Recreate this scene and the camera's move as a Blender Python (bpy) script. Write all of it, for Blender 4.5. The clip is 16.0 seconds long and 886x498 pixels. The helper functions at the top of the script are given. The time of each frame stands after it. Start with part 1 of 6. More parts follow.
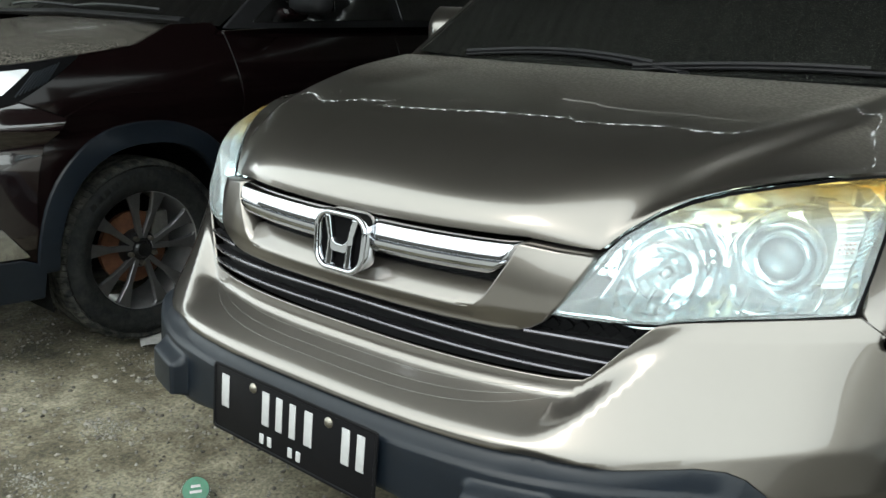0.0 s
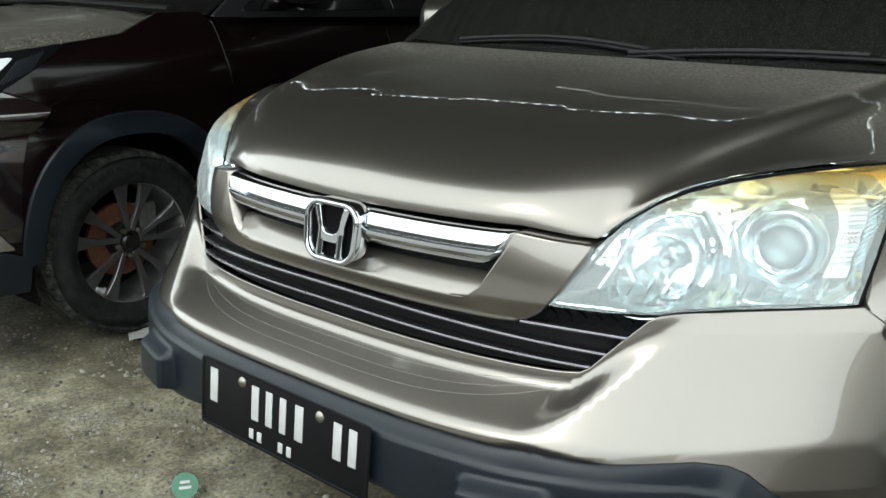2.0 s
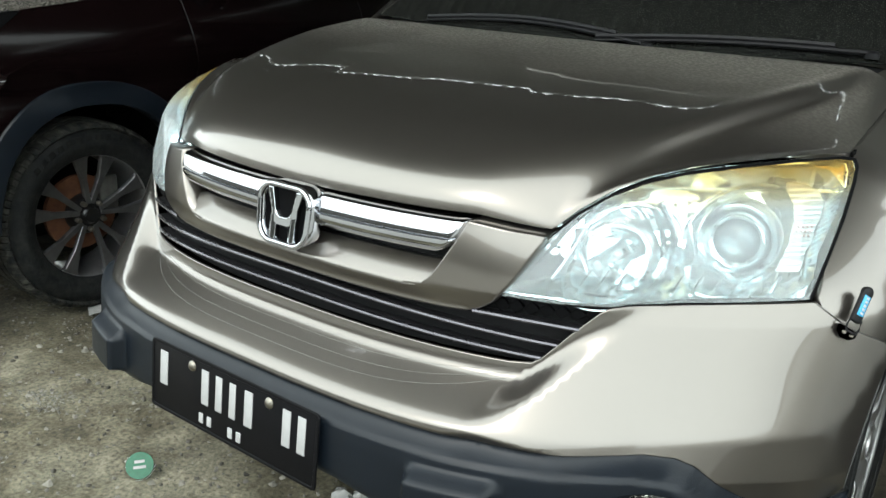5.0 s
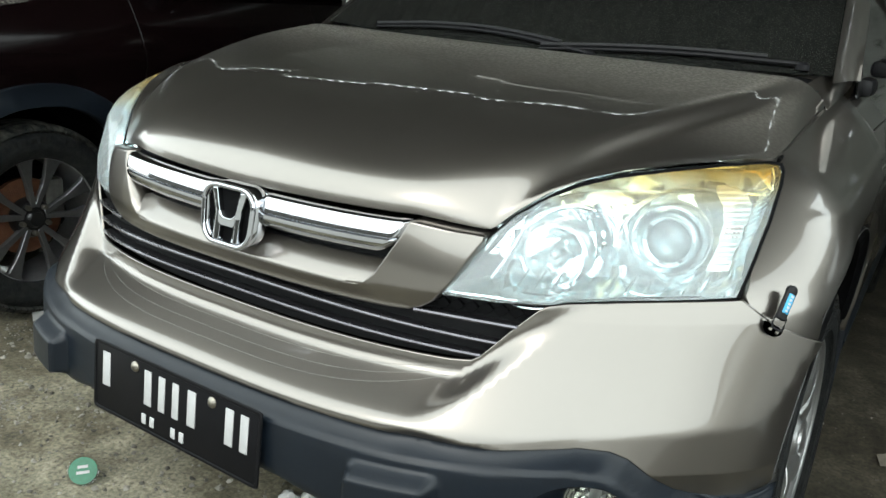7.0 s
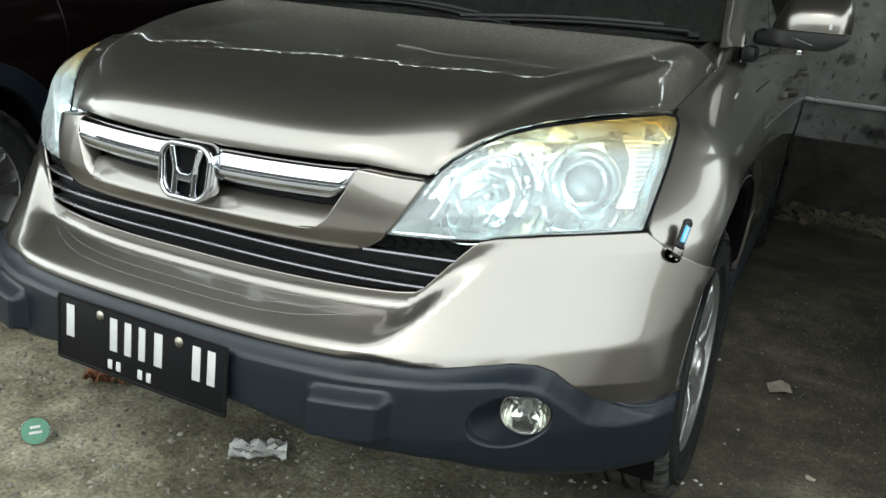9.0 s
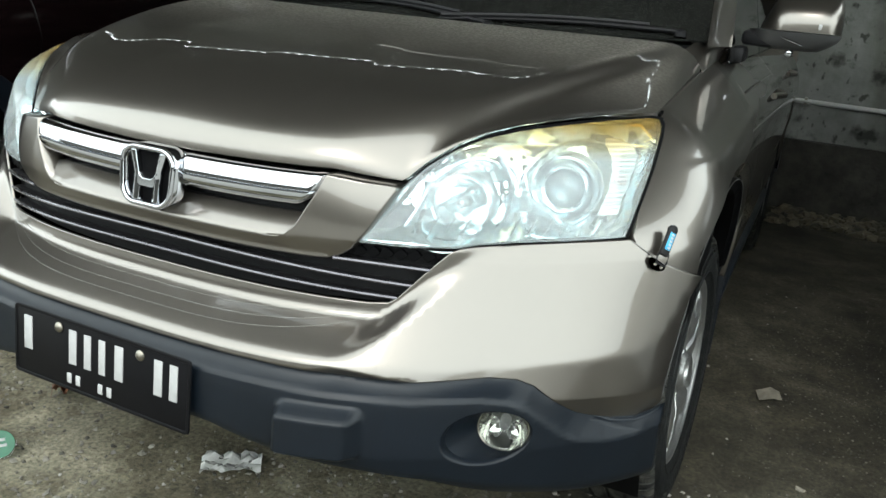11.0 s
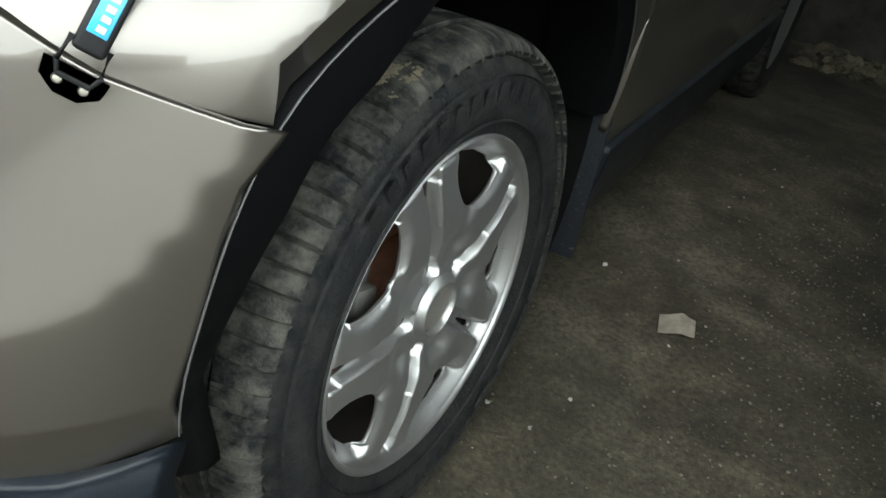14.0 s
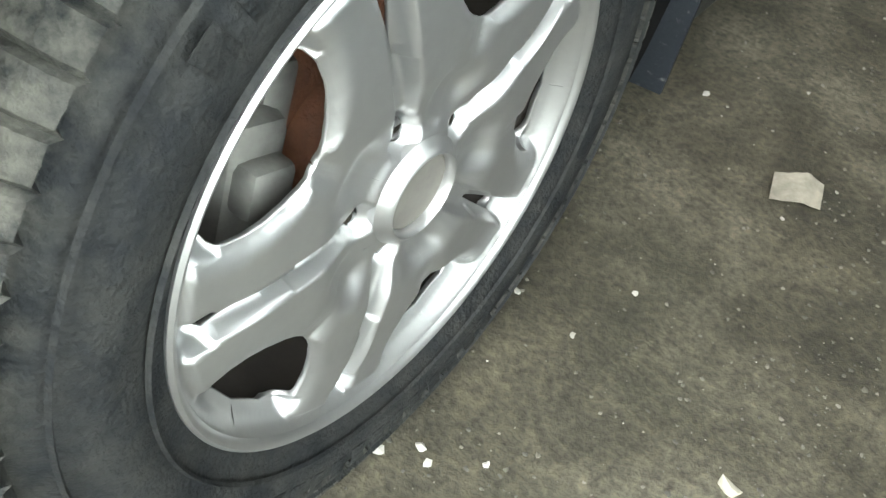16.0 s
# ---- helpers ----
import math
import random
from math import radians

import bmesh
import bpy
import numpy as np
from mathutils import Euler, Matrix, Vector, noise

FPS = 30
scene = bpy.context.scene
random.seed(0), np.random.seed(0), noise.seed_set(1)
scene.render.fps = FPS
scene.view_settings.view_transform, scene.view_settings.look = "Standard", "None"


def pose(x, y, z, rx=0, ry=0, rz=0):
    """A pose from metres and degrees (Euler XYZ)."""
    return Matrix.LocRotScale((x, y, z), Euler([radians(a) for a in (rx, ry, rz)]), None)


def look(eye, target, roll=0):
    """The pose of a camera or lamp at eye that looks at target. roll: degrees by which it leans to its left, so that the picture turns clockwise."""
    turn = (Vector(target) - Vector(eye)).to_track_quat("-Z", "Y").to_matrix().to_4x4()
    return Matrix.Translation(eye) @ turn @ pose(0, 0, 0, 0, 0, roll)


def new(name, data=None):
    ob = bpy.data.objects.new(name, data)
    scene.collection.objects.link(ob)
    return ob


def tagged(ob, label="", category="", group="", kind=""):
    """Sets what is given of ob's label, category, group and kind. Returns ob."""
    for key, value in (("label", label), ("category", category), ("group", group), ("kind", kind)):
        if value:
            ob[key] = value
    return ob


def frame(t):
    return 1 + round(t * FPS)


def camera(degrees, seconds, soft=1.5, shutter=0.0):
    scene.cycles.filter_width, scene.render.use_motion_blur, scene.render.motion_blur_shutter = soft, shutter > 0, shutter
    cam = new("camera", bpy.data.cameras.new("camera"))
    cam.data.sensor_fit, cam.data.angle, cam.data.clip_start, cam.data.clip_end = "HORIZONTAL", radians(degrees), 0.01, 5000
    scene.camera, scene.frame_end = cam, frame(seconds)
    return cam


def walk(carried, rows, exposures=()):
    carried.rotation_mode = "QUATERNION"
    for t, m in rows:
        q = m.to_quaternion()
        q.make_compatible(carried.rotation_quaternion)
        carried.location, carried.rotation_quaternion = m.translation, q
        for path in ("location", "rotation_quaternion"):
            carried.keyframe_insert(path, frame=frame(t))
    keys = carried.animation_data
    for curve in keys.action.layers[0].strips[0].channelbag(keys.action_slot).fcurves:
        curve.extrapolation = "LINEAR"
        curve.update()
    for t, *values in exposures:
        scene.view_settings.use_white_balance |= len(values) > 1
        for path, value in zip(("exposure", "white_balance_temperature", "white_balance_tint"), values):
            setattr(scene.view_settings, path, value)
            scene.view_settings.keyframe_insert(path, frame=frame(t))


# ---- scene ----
cam = camera(57.2, 16.0)
PATH = [
    (0, (0.992, -0.927, 1.235), (-0.152, 0.619, 0.687), 2.2),
    (0.5, (0.979, -0.939, 1.234), (-0.158, 0.612, 0.685), 2.3),
    (1, (0.987, -0.926, 1.231), (-0.146, 0.627, 0.678), 2.3),
    (1.5, (0.985, -0.916, 1.223), (-0.143, 0.639, 0.668), 2.4),
    (2, (0.97, -0.903, 1.219), (-0.154, 0.652, 0.656), 2.2),
    (2.5, (0.971, -0.894, 1.217), (-0.144, 0.666, 0.646), 2.4),
    (3, (0.968, -0.883, 1.214), (-0.132, 0.681, 0.627), 2.7),
    (3.5, (0.955, -0.887, 1.214), (-0.137, 0.679, 0.619), 2.7),
    (4, (0.967, -0.872, 1.219), (-0.111, 0.701, 0.616), 3.2),
    (4.2, (0.974, -0.859, 1.229), (-0.116, 0.699, 0.608), 2.9),
    (6.3, (1.004, -0.879, 1.239), (0.015, 0.754, 0.643), 5.2),
    (6.5, (1.016, -0.881, 1.235), (0.03, 0.757, 0.647), 4.9),
    (7, (1.023, -0.873, 1.233), (0.042, 0.766, 0.639), 4.8),
    (7.5, (1.026, -0.893, 1.228), (0.051, 0.749, 0.631), 4.8),
    (8, (1.049, -0.904, 1.231), (0.089, 0.748, 0.641), 4.3),
    (8.5, (1.085, -0.931, 1.218), (0.201, 0.768, 0.642), 4.3),
    (9, (1.067, -1.051, 1.213), (0.282, 0.681, 0.594), 4.9),
    (9.2, (1.051, -1.101, 1.204), (0.287, 0.635, 0.571), 5.1),
    (11.3, (1.076, -0.906, 1.211), (0.306, 0.838, 0.605), 5.0),
    (11.5, (1.088, -0.791, 1.216), (0.321, 0.96, 0.631), 4.3),
    (12, (1.129, -0.6, 1.239), (0.384, 1.168, 0.675), 3.4),
    (12.5, (1.109, -0.271, 1.236), (0.504, 1.518, 0.578), 5.0),
    (13, (1.116, -0.07, 1.132), (0.493, 1.658, 0.34), 8.0),
    (13.5, (1.193, 0.108, 1.005), (0.462, 1.711, 0.058), 10.2),
    (14, (1.248, 0.195, 0.952), (0.521, 1.743, -0.085), 11.3),
    (14.5, (1.272, 0.201, 0.946), (0.586, 1.726, -0.15), 11.4),
    (15, (1.257, 0.253, 0.918), (0.603, 1.743, -0.245), 12.6),
    (15.5, (1.212, 0.422, 0.865), (0.599, 1.823, -0.425), 13.3),
    (16, (1.124, 0.587, 0.769), (0.489, 1.799, -0.689), 13.5),
]
walk(cam, [(t, look(eye, target, roll)) for t, eye, target, roll in PATH],
     exposures=[(0.0, -0.25), (9.0, -0.1), (11.5, -0.14), (12.5, -0.36), (13.0, -0.42), (13.5, -0.62), (14.0, 0.40), (14.5, 0.86), (15.0, 1.2), (15.5, 1.7), (16.0, 1.85)])

# ---- world and light ----
world = bpy.data.worlds.new("world")
scene.world = world
world.use_nodes = True
wn = world.node_tree.nodes
sky = wn.new("ShaderNodeTexSky")
sky.sky_type = "NISHITA"
sky.sun_disc = False
sky.sun_elevation = radians(48)
sky.sun_rotation = radians(170)
sky.air_density, sky.dust_density, sky.ozone_density = 1.0, 4.0, 1.0
haze = wn.new("ShaderNodeMix")
haze.data_type = "RGBA"
haze.inputs["Factor"].default_value = 0.85
world.node_tree.links.new(sky.outputs[0], haze.inputs["A"])
haze.inputs["B"].default_value = (28.3, 31.5, 31.2, 1)
world.node_tree.links.new(haze.outputs["Result"], wn["Background"].inputs[0])
wn["Background"].inputs[1].default_value = 0.175

sun_data = bpy.data.lights.new("sun", "SUN")
sun_data.energy, sun_data.angle, sun_data.color = 1.0, radians(25), (1.0, 0.97, 0.93)
sun = new("sun", sun_data)
sun.matrix_world = look((1, -6, 7), (0, 0, 0))


# ---- materials ----
def material(name, colour, rough=0.5, metal=0.0, coat=0.0, noise_scale=0.0, amount=0.25, bump=0.0, bump_scale=80.0, second=None, coat_rough=0.03, spec=0.5, vary=1.0):
    m = bpy.data.materials.new(name)
    m.use_nodes = True
    n, l = m.node_tree.nodes, m.node_tree.links
    p = n["Principled BSDF"]
    p.inputs["Base Color"].default_value = (*colour, 1)
    p.inputs["Roughness"].default_value = rough
    p.inputs["Metallic"].default_value = metal
    p.inputs["Coat Weight"].default_value = coat
    p.inputs["Coat Roughness"].default_value = coat_rough
    p.inputs["Specular IOR Level"].default_value = spec
    coords = n.new("ShaderNodeTexCoord")
    if noise_scale:
        tex = n.new("ShaderNodeTexNoise")
        tex.inputs["Scale"].default_value = noise_scale
        tex.inputs["Detail"].default_value = 8
        tex.inputs["Roughness"].default_value = 0.65
        l.new(coords.outputs["Object"], tex.inputs["Vector"])
        ramp = n.new("ShaderNodeValToRGB")
        ramp.color_ramp.elements[0].position, ramp.color_ramp.elements[1].position = 0.32, 0.7
        other = second or [c * (1 - amount) for c in colour]
        ramp.color_ramp.elements[0].color = (*other, 1)
        ramp.color_ramp.elements[1].color = (*colour, 1)
        l.new(tex.outputs["Fac"], ramp.inputs["Fac"])
        l.new(ramp.outputs["Color"], p.inputs["Base Color"])
        tune = n.new("ShaderNodeMapRange")
        tune.inputs["To Min"].default_value, tune.inputs["To Max"].default_value = min(1, rough * (1 + 0.25 * vary)), rough * (1 - 0.2 * vary)
        l.new(tex.outputs["Fac"], tune.inputs["Value"])
        l.new(tune.outputs[0], p.inputs["Roughness"])
    if bump:
        fine = n.new("ShaderNodeTexNoise")
        fine.inputs["Scale"].default_value = bump_scale
        fine.inputs["Detail"].default_value = 6
        l.new(coords.outputs["Object"], fine.inputs["Vector"])
        b = n.new("ShaderNodeBump")
        b.inputs["Strength"].default_value = bump
        b.inputs["Distance"].default_value = 0.01
        l.new(fine.outputs["Fac"], b.inputs["Height"])
        l.new(b.outputs[0], p.inputs["Normal"])
    return m


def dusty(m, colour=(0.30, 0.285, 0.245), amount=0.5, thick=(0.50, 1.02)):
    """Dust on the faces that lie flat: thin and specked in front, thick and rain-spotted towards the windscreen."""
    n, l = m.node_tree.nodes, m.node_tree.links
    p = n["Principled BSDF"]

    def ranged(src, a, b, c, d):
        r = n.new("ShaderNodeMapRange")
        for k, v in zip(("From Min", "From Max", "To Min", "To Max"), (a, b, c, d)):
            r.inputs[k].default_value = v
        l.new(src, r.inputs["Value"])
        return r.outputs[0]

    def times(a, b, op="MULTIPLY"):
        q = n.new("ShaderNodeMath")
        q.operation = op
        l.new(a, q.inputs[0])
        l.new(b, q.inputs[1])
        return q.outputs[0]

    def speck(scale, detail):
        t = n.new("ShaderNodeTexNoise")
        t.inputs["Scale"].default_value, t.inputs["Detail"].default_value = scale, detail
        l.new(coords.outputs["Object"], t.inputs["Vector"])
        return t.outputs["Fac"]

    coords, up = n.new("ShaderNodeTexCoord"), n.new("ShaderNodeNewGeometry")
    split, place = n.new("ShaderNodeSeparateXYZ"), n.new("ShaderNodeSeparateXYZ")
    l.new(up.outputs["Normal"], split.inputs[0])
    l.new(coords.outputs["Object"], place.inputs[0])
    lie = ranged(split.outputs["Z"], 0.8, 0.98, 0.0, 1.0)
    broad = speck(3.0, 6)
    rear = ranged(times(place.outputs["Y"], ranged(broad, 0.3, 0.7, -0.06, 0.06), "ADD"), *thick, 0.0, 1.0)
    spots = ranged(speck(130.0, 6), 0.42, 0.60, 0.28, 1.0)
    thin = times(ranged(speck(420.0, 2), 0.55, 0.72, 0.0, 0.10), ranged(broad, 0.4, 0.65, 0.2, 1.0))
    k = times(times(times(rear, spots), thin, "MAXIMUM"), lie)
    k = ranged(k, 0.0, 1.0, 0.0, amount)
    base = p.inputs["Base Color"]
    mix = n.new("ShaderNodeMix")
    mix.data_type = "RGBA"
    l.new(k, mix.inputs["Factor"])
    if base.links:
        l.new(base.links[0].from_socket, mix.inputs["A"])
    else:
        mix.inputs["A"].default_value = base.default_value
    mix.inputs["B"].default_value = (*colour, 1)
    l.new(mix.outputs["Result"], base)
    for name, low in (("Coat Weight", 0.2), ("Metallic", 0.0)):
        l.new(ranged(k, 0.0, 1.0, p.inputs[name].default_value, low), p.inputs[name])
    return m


def clear(name, tint=(1, 1, 1), rough=0.0, ior=1.5):
    """A thin clear pane: what lies behind it, and a glossy face."""
    m = bpy.data.materials.new(name)
    m.use_nodes = True
    n, l = m.node_tree.nodes, m.node_tree.links
    n.remove(n["Principled BSDF"])
    see, gloss, mix, f = n.new("ShaderNodeBsdfTransparent"), n.new("ShaderNodeBsdfGlossy"), n.new("ShaderNodeMixShader"), n.new("ShaderNodeFresnel")
    see.inputs[0].default_value = (*tint, 1)
    gloss.inputs["Roughness"].default_value = rough
    f.inputs["IOR"].default_value = ior
    l.new(f.outputs[0], mix.inputs[0])
    l.new(see.outputs[0], mix.inputs[1])
    l.new(gloss.outputs[0], mix.inputs[2])
    l.new(mix.outputs[0], n["Material Output"].inputs[0])
    return m


BODY = material("titanium_paint", (0.170, 0.154, 0.136), 0.28, 0.92, 1.0, 2.5, 0.05, coat_rough=0.02, vary=0.1)
# thick dust starts far forward; its pale tone also stands in for reflected light
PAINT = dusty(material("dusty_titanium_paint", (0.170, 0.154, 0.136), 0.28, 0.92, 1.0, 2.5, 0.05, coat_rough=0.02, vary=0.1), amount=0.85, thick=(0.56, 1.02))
MAROON = material("dark_maroon_paint", (0.0042, 0.0020, 0.0022), 0.12, 0.0, 0.05, 5, 0.3, spec=0.15)
MAROON_HOOD = dusty(material("dusty_maroon_paint", (0.0045, 0.0022, 0.0023), 0.2, 0.0, 0.2, 5, 0.3, spec=0.3), amount=0.38, thick=(-3.2, -2.9))
GREYCAR = material("silver_paint", (0.40, 0.41, 0.40), 0.3, 0.2, 1.0, 6, 0.15)
SKIRT = material("dark_grey_plastic", (0.06, 0.06, 0.06), 0.4, 0, 0.2, 20, 0.2)
CLADDING = material("dark_plastic", (0.0048, 0.0076, 0.0118), 0.38, 0, 0, 14, 0.25, 0.05, 300, spec=0.27)
TRIM = material("trim_black", (0.0028, 0.0028, 0.0032), 0.5, 0, 0, 30, 0.3, spec=0.05)
BLACK = material("black_plastic", (0.008, 0.008, 0.009), 0.5, 0, 0, 30, 0.3, spec=0.2)
INNER = material("inner_black", (0.004, 0.004, 0.004), 0.9, 0, 0, 20, 0.3, spec=0.05)
CHROME = material("chrome", (0.45, 0.46, 0.48), 0.06, 1.0, 0, 8, 0.06)
REFLECTOR = material("lamp_chrome", (0.84, 0.91, 0.92), 0.07, 0.95, 0, 18, 0.06, 0.12, 22)
FOGCUP = material("fog_lamp_chrome", (0.62, 0.62, 0.57), 0.12, 0.95, 0, 18, 0.1)
ALLOY = material("alloy", (0.40, 0.40, 0.395), 0.40, 0.92, 0.15, 12, 0.14)
DARKALLOY = material("dark_alloy", (0.02, 0.02, 0.021), 0.35, 0.6, 0.3, 12, 0.3)
MACHINED = material("machined_alloy", (0.50, 0.50, 0.51), 0.32, 0.9, 0.0, 12, 0.3)
SLIM = material("half_polished_alloy", (0.22, 0.22, 0.225), 0.3, 0.85, 0.1, 12, 0.4)
RUBBER = material("tyre_rubber", (0.0078, 0.0090, 0.0102), 0.7, 0, 0, 40, 0.4, 0.35, 220, spec=0.15)


def road_dust(m):
    """Pale dried dust on a tyre: thick on tread and shoulder, thin scuffs on the sidewall."""
    n, l = m.node_tree.nodes, m.node_tree.links
    base = n["Principled BSDF"].inputs["Base Color"]
    c, sep, com, ln, r = n.new("ShaderNodeTexCoord"), n.new("ShaderNodeSeparateXYZ"), n.new("ShaderNodeCombineXYZ"), n.new("ShaderNodeVectorMath"), n.new("ShaderNodeMapRange")
    l.new(c.outputs["Object"], sep.inputs[0])
    l.new(sep.outputs["Y"], com.inputs["Y"])
    l.new(sep.outputs["Z"], com.inputs["Z"])
    ln.operation = "LENGTH"
    l.new(com.outputs[0], ln.inputs[0])
    r.inputs["From Min"].default_value, r.inputs["From Max"].default_value = 0.312, 0.346
    r.inputs["To Min"].default_value, r.inputs["To Max"].default_value = 0.20, 1.0
    l.new(ln.outputs["Value"], r.inputs["Value"])
    t, tr, mul, mx = n.new("ShaderNodeTexNoise"), n.new("ShaderNodeMapRange"), n.new("ShaderNodeMath"), n.new("ShaderNodeMix")
    t.inputs["Scale"].default_value, t.inputs["Detail"].default_value, t.inputs["Roughness"].default_value = 30, 9, 0.7
    l.new(c.outputs["Object"], t.inputs["Vector"])
    tr.inputs["From Min"].default_value, tr.inputs["From Max"].default_value = 0.40, 0.64
    l.new(t.outputs["Fac"], tr.inputs["Value"])
    mul.operation = "MULTIPLY"
    l.new(r.outputs[0], mul.inputs[0])
    l.new(tr.outputs[0], mul.inputs[1])
    mx.data_type = "RGBA"
    l.new(mul.outputs[0], mx.inputs["Factor"])
    l.new(base.links[0].from_socket, mx.inputs["A"])
    mx.inputs["B"].default_value = (0.066, 0.064, 0.054, 1)
    l.new(mx.outputs["Result"], base)


road_dust(RUBBER)
RUST = material("rusty_iron", (0.17, 0.065, 0.03), 0.85, 0.2, 0, 30, 0.6, 0.3, 200)
IRON = material("caliper_iron", (0.17, 0.165, 0.15), 0.55, 0.5, 0, 30, 0.5)
WHITE = material("white_enamel", (0.36, 0.36, 0.36), 0.4, 0, 0, 60, 0.1)
PLATE = material("plate_black", (0.004, 0.004, 0.005), 0.4, 0, 0.0, 12, 0.3, spec=0.12)
TINTED = material("tinted_glass", (0.004, 0.004, 0.004), 0.04, 0, 0, 0)
SCREEN = material("dusty_tinted_glass", (0.004, 0.0045, 0.004), 0.06, 0, 0, 330, 0.3, second=(0.004, 0.004, 0.004))
_r = [q for q in SCREEN.node_tree.nodes if q.type == "VALTORGB"][0]
_r.color_ramp.elements[0].position, _r.color_ramp.elements[1].position = 0.52, 0.74
_r.color_ramp.elements[1].color = (0.085, 0.092, 0.078, 1)
SCREW = material("screw_metal", (0.3, 0.28, 0.24), 0.4, 1.0, 0, 60, 0.4)
AMBER = material("amber_plastic", (0.75, 0.32, 0.22), 0.3, 0, 0.5, 60, 0.2)
BLUE = material("blue_label", (0.02, 0.3, 0.55), 0.35, 0, 0.4, 60, 0.15)
SLAT = material("dull_slat_chrome", (0.15, 0.145, 0.16), 0.26, 1.0, 0, 30, 0.3)
DULL = material("dulled_chrome", (0.28, 0.28, 0.29), 0.18, 1.0, 0, 30, 0.2)
SATIN = material("satin_chrome", (0.66, 0.73, 0.75), 0.13, 0.9, 0, 20, 0.06)
GLASS = clear("clear_plastic", (0.97, 0.99, 1.0))
BULB = clear("bulb_glass", (0.98, 0.98, 0.98))


def hazed(m, amount, colour=(0.85, 0.9, 0.92)):
    """Weathered clear plastic: a little of the light is scattered at its face."""
    n, l = m.node_tree.nodes, m.node_tree.links
    mix, veil = n.new("ShaderNodeMixShader"), n.new("ShaderNodeBsdfDiffuse")
    veil.inputs[0].default_value = (*colour, 1)
    mix.inputs[0].default_value = amount
    l.new(n["Material Output"].inputs[0].links[0].from_socket, mix.inputs[1])
    l.new(veil.outputs[0], mix.inputs[2])
    l.new(mix.outputs[0], n["Material Output"].inputs[0])
    return m



# ---- mesh tools ----
def part(name, bm, mat, parent=None, label="", smooth=True):
    me = bpy.data.meshes.new(name)
    lay = bm.verts.layers.float_vector.get("bend")
    bends = [tuple(v[lay]) for v in bm.verts] if lay else None
    bm.to_mesh(me)
    bm.free()
    me.materials.append(mat)
    if smooth:
        me.shade_smooth()
        if bends:
            me.normals_split_custom_set_from_vertices(bends)
        else:
            me.set_sharp_from_angle(angle=radians(40))
    ob = new(name, me)
    if parent is not None:
        ob.parent = parent
    if label:
        ob["label"] = label
    return ob


def thing(name, label, category, at=(0, 0, 0), group="", kind=""):
    ob = new(name)
    ob.location = at
    return tagged(ob, label, category, group, kind)


def node(name, parent, at=(0, 0, 0), turn=(0, 0, 0)):
    """A part that only holds pieces: its first piece is the mesh itself, so this one is a small pin."""
    ob = new(name)
    ob.parent = parent
    ob.matrix_basis = pose(*at, *turn)
    return ob


def ip(v, xs, ys):
    return float(np.interp(v, xs, ys))


def dense(points, step, closed=True):
    out = []
    n = len(points)
    for i in range(n if closed else n - 1):
        a, b = Vector(points[i]), Vector(points[(i + 1) % n])
        k = max(1, math.ceil((b - a).length / step))
        out += [a.lerp(b, j / k) for j in range(k)]
    if not closed:
        out.append(Vector(points[-1]))
    return out


def chaikin(points, times=2, closed=True):
    pts = [Vector(p) for p in points]
    for _ in range(times):
        out = [] if closed else [pts[0]]
        n = len(pts)
        for i in range(n if closed else n - 1):
            a, b = pts[i], pts[(i + 1) % n]
            out += [a.lerp(b, 0.25), a.lerp(b, 0.75)]
        if not closed:
            out.append(pts[-1])
        pts = out
    return pts


def mirror(points):
    return [(-p[0], p[1]) for p in reversed(points)]


def inside(p, poly):
    c, j = False, len(poly) - 1
    for i in range(len(poly)):
        a, b = poly[i], poly[j]
        if (a[1] > p[1]) != (b[1] > p[1]) and p[0] < (b[0] - a[0]) * (p[1] - a[1]) / (b[1] - a[1]) + a[0]:
            c = not c
        j = i
    return c


